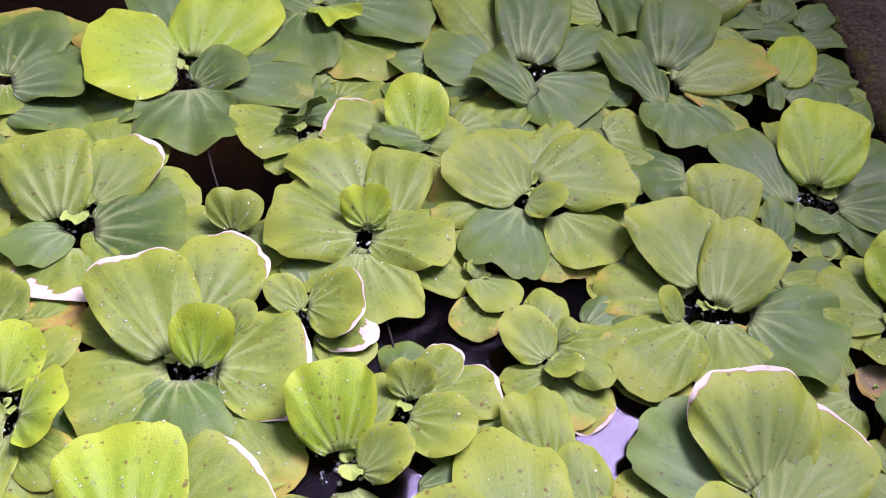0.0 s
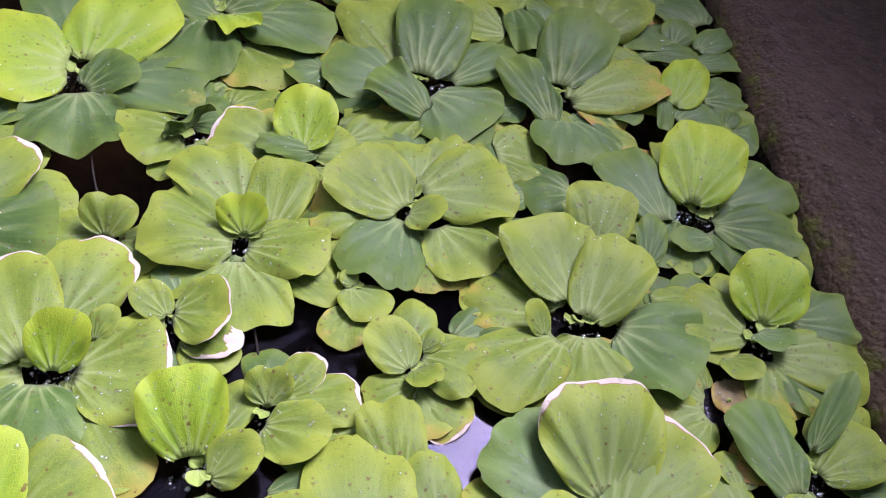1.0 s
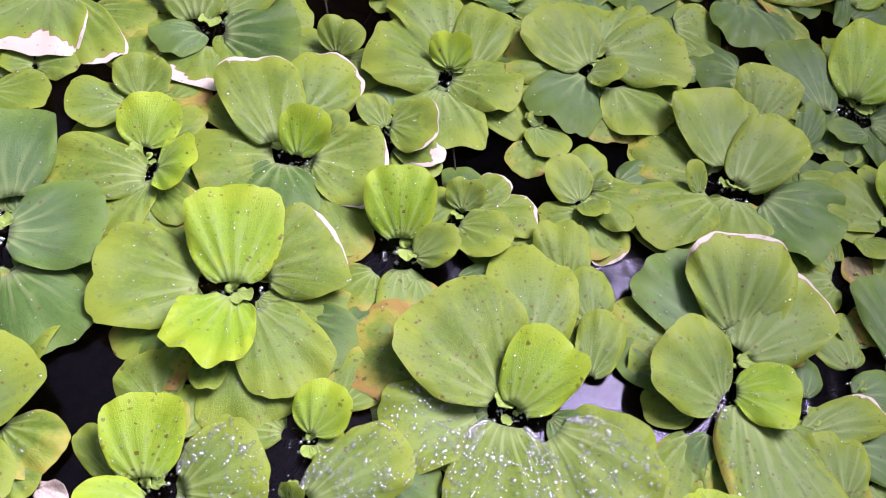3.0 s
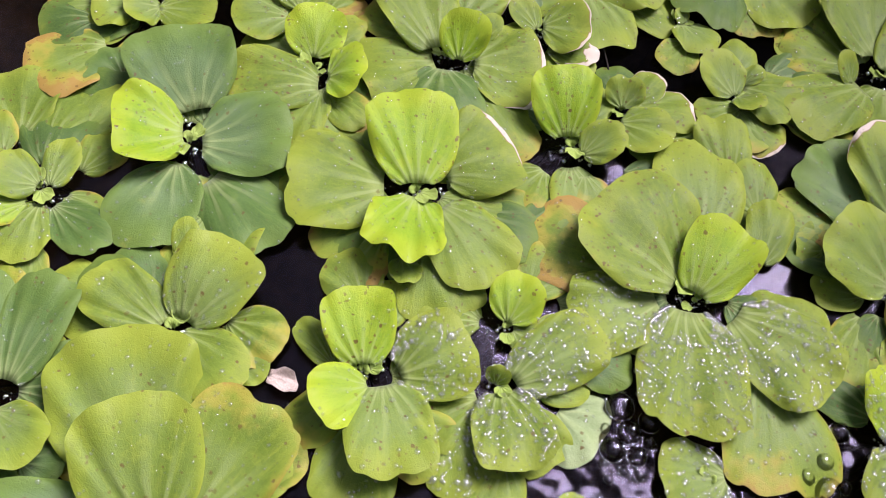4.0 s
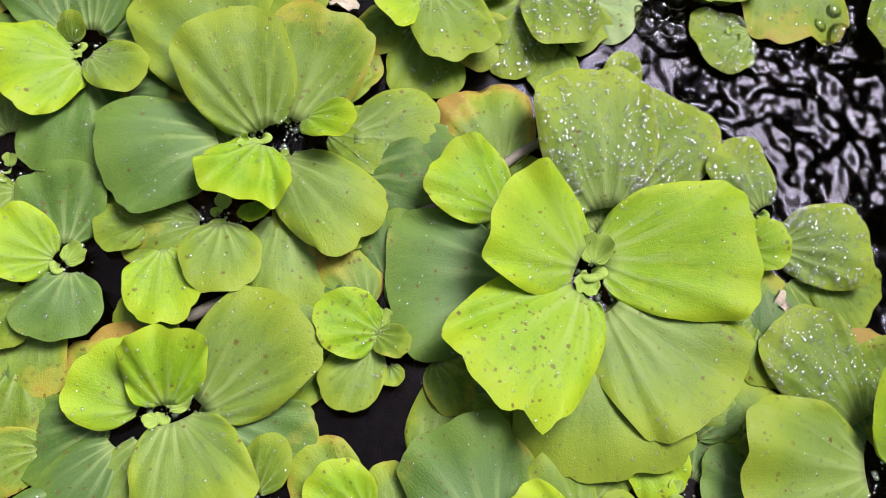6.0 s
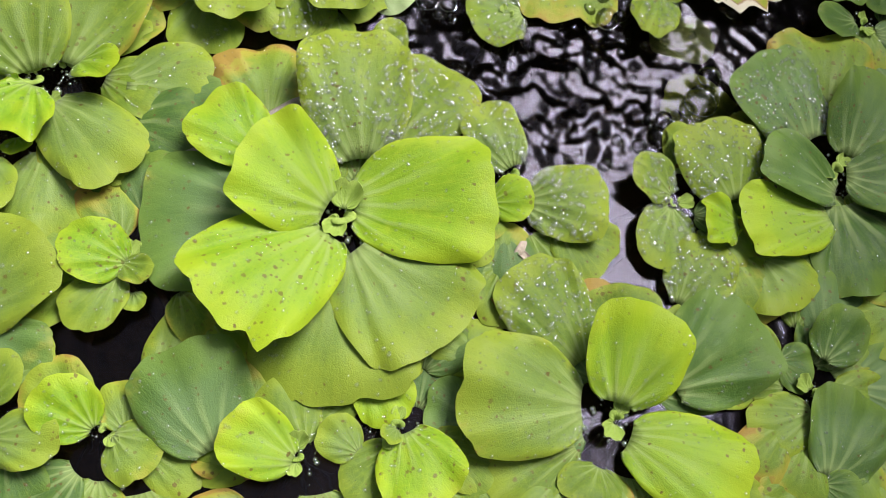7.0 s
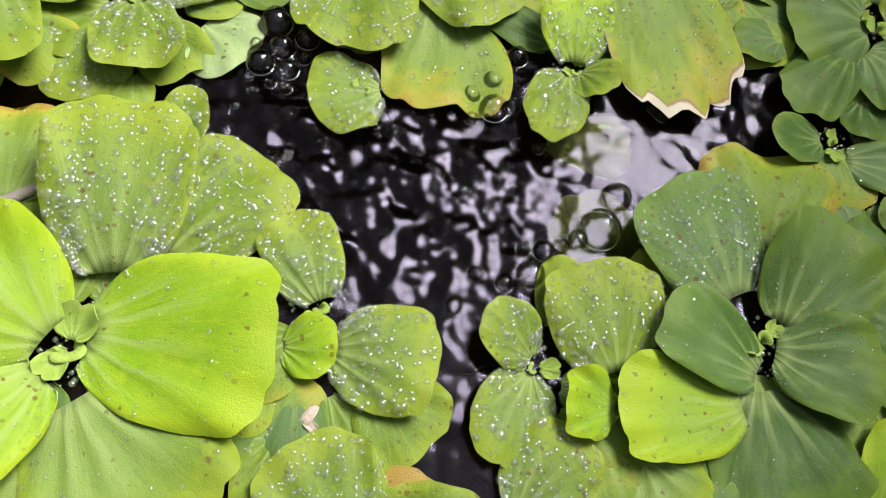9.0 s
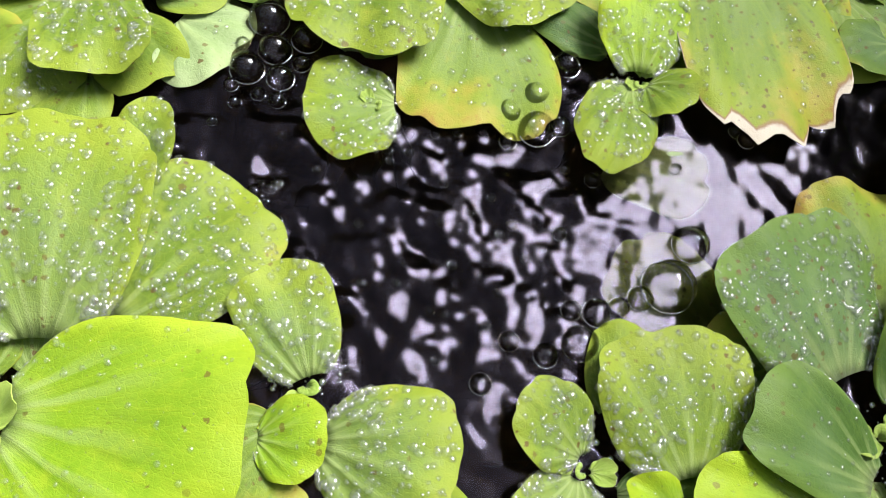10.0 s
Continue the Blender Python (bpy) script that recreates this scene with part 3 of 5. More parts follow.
def concrete_rim(name, foot, along, length, label):
    """The pond's low rim: a face that rises from the mud, a rounded edge and a broad flat top. foot: where it starts, along: its heading in degrees."""
    profile = [(0.0, -0.29 + 0.024 * i) for i in range(12)] + [(0.0, -0.02), (0.0, -0.014), (0.0, -0.009)]
    profile += [(-0.036 * (1 - math.cos(a)), -0.006 + 0.034 * math.sin(a)) for a in (0.08 + 1.49 * i / 14 for i in range(15))]
    profile += [(-0.040 - 0.005 * i, 0.028) for i in range(38)] + [(-0.26, 0.028), (-0.30, 0.028), (-0.30, -0.05), (-0.30, -0.29)]
    nx, m = int(length / 0.006), len(profile)
    pts, faces = [], []
    for i in range(nx + 1):
        s = length * i / nx
        for j, (y, z) in enumerate(profile):
            d = 0.0035 * noise.noise((s * 14, y * 14 + z * 14, 1)) + 0.0022 * noise.noise((s * 60, (y - z) * 60, 5)) + 0.0012 * noise.noise((s * 150, (y - z) * 150, 9))
            flat = min(1.0, max(0.0, z / 0.026))
            pts.append((s, y + d * (1 - flat), z + d * flat))
    for i in range(nx):
        for j in range(m - 1):
            a = i * m + j
            faces.append((a, a + m, a + m + 1, a + 1))
    me = mesh_from(name, pts, faces)
    me.materials.append(CONCRETE)
    ob = tagged(new(name, me), label, "wall", kind="structure")
    ob.matrix_world = pose(foot[0], foot[1], 0, 0, 0, along)
    return ob


POOL = (0.14, -0.005, 0.10, 0.075)
RIM = "rough brown-grey concrete rim of the pond, mossy at the waterline"
concrete_rim("wall_east", (0.400, -0.9), 90.0, 2.3, RIM)
concrete_rim("wall_north", (0.42, 1.10), 180.0, 1.08, RIM)
concrete_rim("wall_west", (-0.65, 1.4), 270.0, 2.3, RIM)
concrete_rim("wall_south", (-0.65, -0.60), 0.0, 1.08, RIM)


def ground_round_the_pond():
    """One sheet of soil from the rim out to the horizon, with the pond left open."""
    inner, outer = [(-0.93, -0.88), (0.69, -0.88), (0.69, 1.38), (-0.93, 1.38)], [(-400, -400), (400, -400), (400, 400), (-400, 400)]
    pts = [(x, y, 0.012) for x, y in inner + outer]
    me = mesh_from("ground", pts, [(i, (i + 1) % 4, 4 + (i + 1) % 4, 4 + i) for i in range(4)], False)
    me.materials.append(SOIL)
    tagged(new("ground", me), "bare dark soil round the pond", "ground", kind="structure")


ground_round_the_pond()
# unseen plain walls added to close the place, block low sky, shade far/right leaves
slab("shade_wall_north", -2.6, 0.98, 1.45, 1.65, 0.0, 1.6, SHADE_WALL, "plain dark wall added out of view to block light")
slab("shade_wall_south", -2.6, 0.98, -2.2, -2.0, 0.0, 2.2, SHADE_WALL, "plain dark wall added out of view to block light")
slab("shade_wall_west", -2.6, -2.4, -2.0, 1.45, 0.0, 2.2, SHADE_WALL, "plain dark wall added out of view to block light")
slab("shade_wall_east", 0.78, 0.98, -2.0, 1.45, 0.0, 1.0, SHADE_WALL, "plain dark wall added out of view to block light")


def water_surface():
    """One sheet of water, choppy in the open pool and nearly still under the leaves."""
    xs = np.concatenate([np.linspace(-0.67, 0.04, 32)[:-1], np.linspace(0.04, 0.32, 210), np.linspace(0.32, 0.45, 12)[1:]])
    ys = np.concatenate([np.linspace(-0.63, -0.13, 24)[:-1], np.linspace(-0.13, 0.13, 190), np.linspace(0.13, 1.13, 32)[1:]])
    pts, faces = [], []
    for x in xs:
        for y in ys:
            d = math.hypot((x - POOL[0]) / POOL[2], (y - POOL[1]) / POOL[3])
            chop = min(1.0, max(0.3, 1.7 - 1.15 * d))
            h = 0.0009 * noise.noise((x * 62, y * 60, 0)) + 0.0007 * noise.noise((x * 115, y * 120, 3)) + 0.00028 * noise.noise((x * 240, y * 235, 6))
            pts.append((x, y, 1.8 * chop * h + 0.0006 * noise.noise((x * 30, y * 28, 8))))
    m = len(ys)
    for i in range(len(xs) - 1):
        for j in range(m - 1):
            a = i * m + j
            faces.append((a, a + m, a + m + 1, a + 1))
    me = mesh_from("water", pts, faces)
    me.materials.append(WATER)
    return tagged(new("water", me), "dark pond water, choppy in the open pool", "water", kind="structure")


water_surface()

# ---- the floating plants ----
plant = lettuce(-0.117, 0.495, 1, "large bright green water lettuce with yellowing edges")
leaf(plant, -0.0076, 0.0007, 0.0070, -168, 0.0615, 0.0939, 13, "l")
leaf(plant, -0.0079, 0.0167, 0.0057, 119, 0.0947, 0.0505, 6, "d")
leaf(plant, 0.0017, 0.0099, 0.0070, 76, 0.0912, 0.0757, 8, "l")
leaf(plant, 0.0087, -0.0185, 0.0065, 46, 0.0396, 0.0410, 17, "d")
leaf(plant, 0.0152, -0.0068, 0.0040, 8, 0.0736, 0.0619, 3, "d")
leaf(plant, 0.0055, -0.0222, 0.0040, -80, 0.0661, 0.0712, 4, "dw")
leaf(plant, -0.0075, -0.0233, 0.0027, -148, 0.0566, 0.0529, 0, "d")
leaf(plant, 0.0125, -0.0120, 0.0025, -20, 0.0410, 0.0219, -1, "y")

plant = lettuce(-0.229, 0.463, 1, "small dull blue-green water lettuce afloat on dark water")
leaf(plant, 0.0015, -0.0026, 0.0060, 85, 0.0694, 0.0526, 9, "d")
leaf(plant, 0.0069, -0.0095, 0.0050, 27, 0.0502, 0.0661, 8, "d")
leaf(plant, 0.0025, -0.0084, 0.0035, -73, 0.0373, 0.0293, 4)
leaf(plant, 0.0131, -0.0357, 0.0027, 8, 0.0517, 0.0389, 0, "d")

plant = lettuce(-0.044, 0.597, 1, "mid-sized bright green water lettuce with yellowing edges")
leaf(plant, -0.0057, -0.0066, 0.0045, -88, 0.0851, 0.0656, 4, "d")
leaf(plant, 0.0179, -0.0006, 0.0045, -9, 0.0760, 0.0726, 4, "d")
leaf(plant, 0.0003, -0.0025, 0.0055, 157, 0.0331, 0.0486, 15, "d")
leaf(plant, 0.0040, 0.0027, 0.0055, 57, 0.0512, 0.0540, 10, "d")
leaf(plant, 0.0028, -0.0045, 0.0070, -54, 0.0435, 0.0389, 18, "lw")
leaf(plant, 0.0216, -0.0294, 0.0025, -57, 0.0634, 0.0696, -0, "sy")

plant = lettuce(0.122, 0.556, 1, "large bright green water lettuce with yellowing edges and brown spots")
leaf(plant, -0.0010, -0.0032, 0.0085, 85, 0.1005, 0.0637, 10, "d")
leaf(plant, -0.0200, 0.0078, 0.0060, 112, 0.0869, 0.0699, 7, "s")
leaf(plant, -0.0220, -0.0095, 0.0045, 174, 0.0560, 0.0790, 6, "d")
leaf(plant, 0.0028, -0.0479, 0.0075, 152, 0.0503, 0.0459, 17, "dw")
leaf(plant, 0.0199, 0.0038, 0.0045, 42, 0.0748, 0.0481, 4, "ds")
leaf(plant, 0.0057, -0.0247, 0.0040, -37, 0.0536, 0.0833, 4, "d")
leaf(plant, -0.0011, -0.0456, 0.0027, -150, 0.0559, 0.0584, 0, "s")
leaf(plant, 0.0310, -0.0022, 0.0025, -38, 0.0544, 0.0504, -1, "y")
leaf(plant, -0.0757, -0.0097, 0.0040, -163, 0.0325, 0.0545, 7, "rd")

plant = lettuce(0.234, 0.570, 1, "mid-sized dull blue-green water lettuce with yellowing edges")
leaf(plant, -0.0027, 0.0005, 0.0085, 72, 0.1048, 0.0645, 10, "d")
leaf(plant, -0.0124, -0.0474, 0.0070, 117, 0.0727, 0.0436, 11, "dw")
leaf(plant, 0.0046, -0.0164, 0.0055, 28, 0.1013, 0.0580, 5, "sy")
leaf(plant, 0.0318, -0.0072, 0.0033, -10, 0.0360, 0.0445, 3, "d")
leaf(plant, 0.0002, -0.0336, 0.0040, -83, 0.0619, 0.0718, 4, "d")
leaf(plant, 0.0247, -0.0226, 0.0025, -27, 0.0282, 0.0434, -1, "y")

plant = lettuce(0.340, 0.626, 0.6, "large bright green water lettuce afloat on dark water")
leaf(plant, -0.0113, -0.0559, 0.0065, 70, 0.0659, 0.0408, 10, "lr")
leaf(plant, 0.0049, 0.0433, 0.0050, 67, 0.0434, 0.0329, 9, "rd")
leaf(plant, 0.0290, 0.0420, 0.0045, 47, 0.0534, 0.0324, 6, "d")
leaf(plant, -0.0298, 0.0214, 0.0035, 13, 0.0581, 0.0307, 3, "d")
leaf(plant, 0.0222, 0.0195, 0.0035, 18, 0.0488, 0.0323, 3, "d")
leaf(plant, 0.0160, -0.0363, 0.0033, 28, 0.0434, 0.0424, 2, "d")
leaf(plant, -0.0172, -0.0389, 0.0045, -101, 0.0587, 0.0144, 6, "d")
leaf(plant, -0.0106, -0.0725, 0.0030, 19, 0.0419, 0.0418, 1, "d")
leaf(plant, 0.0309, -0.0682, 0.0037, 57, 0.0220, 0.0189, 9, "rd")
leaf(plant, 0.0340, -0.0765, 0.0033, -14, 0.0234, 0.0453, 4, "d")
leaf(plant, 0.0414, 0.0877, 0.0040, 126, 0.0583, 0.0746, 4, "d")

plant = lettuce(0.320, 0.446, 1, "small lime-green water lettuce afloat on dark water")
leaf(plant, -0.0036, -0.0020, 0.0105, 76, 0.0778, 0.0623, 18, "l")
leaf(plant, -0.0251, -0.0190, 0.0060, 118, 0.0708, 0.0509, 8, "d")

plant = lettuce(0.325, 0.445, 0.8, "mid-sized bright green water lettuce afloat on dark water")
leaf(plant, 0.0143, 0.0061, 0.0055, 34, 0.0682, 0.0586, 7, "d")
leaf(plant, 0.0074, -0.0118, 0.0045, -2, 0.0636, 0.0551, 5, "d")
leaf(plant, 0.0030, -0.0272, 0.0050, -158, 0.0377, 0.0234, 11, "rd")
leaf(plant, 0.0220, 0.0278, 0.0040, 73, 0.0729, 0.0329, 3, "d")
leaf(plant, 0.0005, -0.0337, 0.0027, -142, 0.0406, 0.0335, 0, "s")

plant = lettuce(0.212, 0.444, 0.5, "small dull blue-green water lettuce afloat on dark water")
leaf(plant, 0.0189, 0.0040, 0.0025, -174, 0.0385, 0.0563, -1, "d")

plant = lettuce(0.224, 0.329, 1, "large bright green water lettuce with yellowing edges and brown spots")
leaf(plant, -0.0041, 0.0126, 0.0075, 113, 0.0621, 0.0680, 14)
leaf(plant, 0.0163, 0.0614, 0.0083, 80, 0.0512, 0.0493, 20, "s")
leaf(plant, 0.0050, -0.0013, 0.0080, 62, 0.0666, 0.0489, 14)
leaf(plant, 0.0514, 0.0538, 0.0065, 79, 0.0386, 0.0226, 18, "d")
leaf(plant, -0.0223, -0.0168, 0.0070, 128, 0.0227, 0.0179, 36, "r")
leaf(plant, -0.0131, -0.0160, 0.0045, -137, 0.0680, 0.0507, 5, "s")
leaf(plant, 0.0033, -0.0103, 0.0033, -91, 0.0492, 0.0555, 2)
leaf(plant, 0.0241, -0.0040, 0.0052, -25, 0.0543, 0.0759, 8, "c")
leaf(plant, 0.0480, 0.0206, 0.0035, -14, 0.0601, 0.0593, 2, "s")
leaf(plant, 0.0268, -0.0260, 0.0025, -29, 0.0454, 0.0414, -1)
leaf(plant, -0.0191, 0.0048, 0.0027, 168, 0.0507, 0.0562, 0, "sy")

plant = lettuce(0.120, 0.413, 1, "large bright green water lettuce with yellowing edges and brown spots")
leaf(plant, -0.0066, -0.0130, 0.0075, 144, 0.0553, 0.0632, 16)
leaf(plant, -0.0204, -0.0169, 0.0040, 171, 0.0440, 0.0665, 5, "ysw")
leaf(plant, 0.0005, 0.0191, 0.0045, 94, 0.0388, 0.0387, 8, "s")
leaf(plant, 0.0052, 0.0053, 0.0065, 18, 0.0638, 0.0719, 11, "s")
leaf(plant, 0.0044, 0.0201, 0.0043, 56, 0.0568, 0.0388, 5, "s")
leaf(plant, -0.0030, -0.0166, 0.0075, -12, 0.0279, 0.0331, 32, "r")
leaf(plant, -0.0061, -0.0191, 0.0045, -106, 0.0639, 0.0544, 5, "d")
leaf(plant, 0.0049, -0.0242, 0.0027, -69, 0.0533, 0.0498, 0, "ys")
leaf(plant, 0.0174, -0.0208, 0.0040, -50, 0.0500, 0.0548, 5)
leaf(plant, 0.0571, 0.0654, 0.0025, 12, 0.0401, 0.0604, -1, "s")

plant = lettuce(0.019, 0.361, 1, "large bright green water lettuce with brown spots")
leaf(plant, -0.0039, 0.0204, 0.0050, 129, 0.0584, 0.0575, 7, "s")
leaf(plant, 0.0017, -0.0033, 0.0090, 105, 0.0263, 0.0309, 48, "nl")
leaf(plant, 0.0143, 0.0091, 0.0055, 86, 0.0597, 0.0423, 8)
leaf(plant, -0.0028, -0.0058, 0.0060, 180, 0.0541, 0.0627, 11)
leaf(plant, 0.0042, -0.0086, 0.0052, -1, 0.0502, 0.0531, 9, "s")
leaf(plant, 0.0022, -0.0205, 0.0040, -70, 0.0550, 0.0495, 4, "s")
leaf(plant, -0.0064, -0.0161, 0.0027, -136, 0.0446, 0.0321, 0, "s")
leaf(plant, 0.0196, -0.0122, 0.0030, 2, 0.0446, 0.0525, 1, "s")
leaf(plant, 0.0271, -0.0241, 0.0025, -18, 0.0388, 0.0282, -1)

plant = lettuce(0.040, 0.446, 0.7, "small bright green water lettuce with white scorched rims")
leaf(plant, 0.0035, -0.0037, 0.0095, 93, 0.0516, 0.0438, 24, "rl")
leaf(plant, 0.0138, 0.0002, 0.0060, -166, 0.0427, 0.0282, 14, "dw")
leaf(plant, -0.0132, -0.0014, 0.0050, 169, 0.0453, 0.0531, 9, "b")
leaf(plant, 0.0058, 0.0006, 0.0030, 33, 0.0378, 0.0439, 2, "s")

plant = lettuce(-0.034, 0.454, 1, "mid-sized bright green water lettuce afloat on dark water")
leaf(plant, -0.0025, -0.0079, 0.0050, -151, 0.0404, 0.0593, 10)
leaf(plant, 0.0013, 0.0040, 0.0035, 34, 0.0248, 0.0304, 6, "d")
leaf(plant, -0.0000, -0.0227, 0.0030, -105, 0.0327, 0.0206, 2)
leaf(plant, 0.0061, -0.0153, 0.0027, -19, 0.0211, 0.0238, 1)
leaf(plant, -0.0011, -0.0048, 0.0075, -36, 0.0159, 0.0427, 70, "wd")

plant = lettuce(-0.141, 0.348, 1.2, "mid-sized bright green water lettuce with white scorched rims")
leaf(plant, -0.0095, -0.0112, 0.0075, 114, 0.0642, 0.0512, 13)
leaf(plant, 0.0035, 0.0049, 0.0057, 72, 0.0573, 0.0481, 10, "b")
leaf(plant, 0.0112, 0.0091, 0.0030, 24, 0.0522, 0.0416, 1, "s")
leaf(plant, 0.0112, -0.0143, 0.0050, 19, 0.0513, 0.0653, 8, "d")
leaf(plant, -0.0023, -0.0160, 0.0045, -125, 0.0361, 0.0349, 9, "c")
leaf(plant, 0.0047, -0.0279, 0.0035, -83, 0.0387, 0.0566, 4, "C")

plant = lettuce(-0.055, 0.344, 0.7, "small bright green water lettuce afloat on dark water")
leaf(plant, 0.0001, -0.0012, 0.0075, 92, 0.0263, 0.0329, 35, "n")
leaf(plant, 0.0056, -0.0006, 0.0033, -13, 0.0314, 0.0366, 3, "s")
leaf(plant, -0.0046, 0.0016, 0.0030, 167, 0.0307, 0.0325, 2)

plant = lettuce(-0.060, 0.254, 1, "large bright green water lettuce with white scorched rims and yellowing edges")
leaf(plant, -0.0067, 0.0001, 0.0065, 123, 0.0666, 0.0540, 10, "b")
leaf(plant, 0.0011, 0.0246, 0.0050, 81, 0.0601, 0.0517, 7, "sb")
leaf(plant, 0.0091, -0.0068, 0.0095, 94, 0.0324, 0.0317, 41, "l")
leaf(plant, 0.0205, 0.0180, 0.0050, 79, 0.0214, 0.0161, 19, "r")
leaf(plant, 0.0183, -0.0031, 0.0045, 9, 0.0451, 0.0694, 7, "sb")
leaf(plant, -0.0051, -0.0071, 0.0035, -153, 0.0503, 0.0544, 3, "s")
leaf(plant, 0.0013, -0.0107, 0.0040, -78, 0.0440, 0.0499, 5, "c")
leaf(plant, 0.0210, -0.0133, 0.0027, -45, 0.0654, 0.0359, 0, "sy")

plant = lettuce(-0.006, 0.296, 0.8, "small bright green water lettuce with white scorched rims")
leaf(plant, -0.0018, -0.0037, 0.0057, 143, 0.0256, 0.0221, 22, "r")
leaf(plant, 0.0018, -0.0018, 0.0065, 7, 0.0320, 0.0458, 22, "b")
leaf(plant, 0.0084, -0.0161, 0.0040, 1, 0.0330, 0.0252, 7, "C")
leaf(plant, -0.0022, -0.0054, 0.0030, -160, 0.0230, 0.0186, 3)

plant = lettuce(0.028, 0.208, 1, "small bright green water lettuce afloat on dark water")
leaf(plant, -0.0045, 0.0008, 0.0095, 107, 0.0440, 0.0425, 29, "ls")
leaf(plant, 0.0064, -0.0068, 0.0070, 37, 0.0294, 0.0273, 27, "r")
leaf(plant, 0.0040, 0.0174, 0.0035, 70, 0.0342, 0.0234, 4)

plant = lettuce(0.054, 0.245, 0.8, "small bright green water lettuce with white scorched rims")
leaf(plant, -0.0002, -0.0013, 0.0070, 94, 0.0210, 0.0255, 39, "nr")
leaf(plant, 0.0068, 0.0072, 0.0035, 65, 0.0318, 0.0235, 5, "sb")
leaf(plant, 0.0075, 0.0041, 0.0033, 10, 0.0402, 0.0348, 3, "sb")
leaf(plant, -0.0002, -0.0121, 0.0055, -15, 0.0351, 0.0377, 14, "r")

plant = lettuce(0.087, 0.337, 0.6, "small bright green water lettuce with yellowing edges")
leaf(plant, 0.0000, -0.0044, 0.0040, -53, 0.0321, 0.0315, 7, "r")
leaf(plant, 0.0052, -0.0196, 0.0027, -109, 0.0313, 0.0289, 0, "sy")
leaf(plant, 0.0016, -0.0046, 0.0045, 129, 0.0111, 0.0124, 30, "r")

plant = lettuce(0.126, 0.285, 0.8, "mid-sized bright green water lettuce with white scorched rims and yellowing edges")
leaf(plant, -0.0022, -0.0088, 0.0065, 130, 0.0339, 0.0323, 20, "r")
leaf(plant, -0.0028, 0.0073, 0.0040, 79, 0.0336, 0.0266, 7)
leaf(plant, 0.0047, 0.0033, 0.0045, -17, 0.0368, 0.0462, 9, "s")
leaf(plant, 0.0016, -0.0072, 0.0060, -51, 0.0205, 0.0217, 30, "r")
leaf(plant, 0.0026, -0.0137, 0.0030, -148, 0.0312, 0.0251, 2, "s")
leaf(plant, 0.0038, -0.0206, 0.0027, -33, 0.0330, 0.0363, 0, "ysb")
leaf(plant, 0.0047, 0.0056, 0.0050, 51, 0.0168, 0.0135, 25, "r")

plant = lettuce(0.110, 0.130, 1.1, "large bright green water lettuce, beaded with drops and dead brown patches")
leaf(plant, -0.0110, 0.0020, 0.0075, 143, 0.0667, 0.0784, 13, "sF")
leaf(plant, -0.0030, -0.0050, 0.0090, 70, 0.0473, 0.0432, 24, "lF")
leaf(plant, -0.0020, 0.0251, 0.0040, 94, 0.0785, 0.0555, 3, "s")
leaf(plant, 0.0140, 0.0804, 0.0050, 105, 0.0459, 0.0352, 9)
leaf(plant, 0.0331, 0.0625, 0.0045, 108, 0.0365, 0.0319, 9, "s")
leaf(plant, 0.0353, 0.0276, 0.0055, 86, 0.0411, 0.0281, 12)
leaf(plant, -0.0220, -0.0116, 0.0040, -150, 0.0523, 0.0488, 5, "X")
leaf(plant, -0.0321, -0.0020, 0.0027, 164, 0.0721, 0.0582, 0, "sR")

plant = lettuce(0.108, 0.124, 0.5, "small bright green water lettuce, beaded with drops")
leaf(plant, -0.0040, -0.0070, 0.0055, -84, 0.0749, 0.0600, 7, "XF")
leaf(plant, 0.0220, -0.0040, 0.0050, -32, 0.0628, 0.0579, 7, "XF")

plant = lettuce(-0.055, 0.150, 1.1, "large bright green water lettuce with white scorched rims and yellowing edges")
leaf(plant, 0.0000, 0.0010, 0.0090, 110, 0.0572, 0.0540, 19, "lsF")
leaf(plant, 0.0120, 0.0150, 0.0057, 41, 0.0456, 0.0597, 11, "bF")
leaf(plant, -0.0170, -0.0040, 0.0057, -166, 0.0559, 0.0643, 10, "F")
leaf(plant, 0.0010, -0.0070, 0.0083, -91, 0.0500, 0.0449, 20, "lw")
leaf(plant, 0.0150, -0.0080, 0.0045, -44, 0.0567, 0.0493, 5, "F")
leaf(plant, 0.0181, -0.0002, 0.0025, 12, 0.0545, 0.0249, -1, "ys")
leaf(plant, 0.0027, -0.0439, 0.0050, -67, 0.0205, 0.0184, 20, "r")
leaf(plant, -0.0155, -0.0173, 0.0025, -136, 0.0452, 0.0278, -1, "y")
leaf(plant, 0.0149, -0.0327, 0.0027, -65, 0.0444, 0.0480, 0, "x")

plant = lettuce(-0.185, 0.146, 1.1, "mid-sized dull blue-green water lettuce with white scorched rims")
leaf(plant, -0.0030, 0.0180, 0.0070, 121, 0.0579, 0.0631, 13, "cF")
leaf(plant, -0.0030, 0.0010, 0.0083, -160, 0.0393, 0.0531, 24, "lF")
leaf(plant, 0.0070, 0.0000, 0.0057, 23, 0.0513, 0.0583, 10, "cF")
leaf(plant, 0.0190, -0.0200, 0.0040, -32, 0.0573, 0.0490, 4, "cF")
leaf(plant, -0.0020, -0.0164, 0.0035, -88, 0.0579, 0.0493, 3, "c")
leaf(plant, 0.0270, -0.0419, 0.0035, -97, 0.0310, 0.0206, 5, "r")

plant = lettuce(-0.133, 0.219, 0.8, "mid-sized bright green water lettuce afloat on dark water")
leaf(plant, 0.0059, -0.0129, 0.0045, -166, 0.0535, 0.0475, 6, "s")
leaf(plant, -0.0031, 0.0042, 0.0075, 101, 0.0354, 0.0378, 25, "lsr")
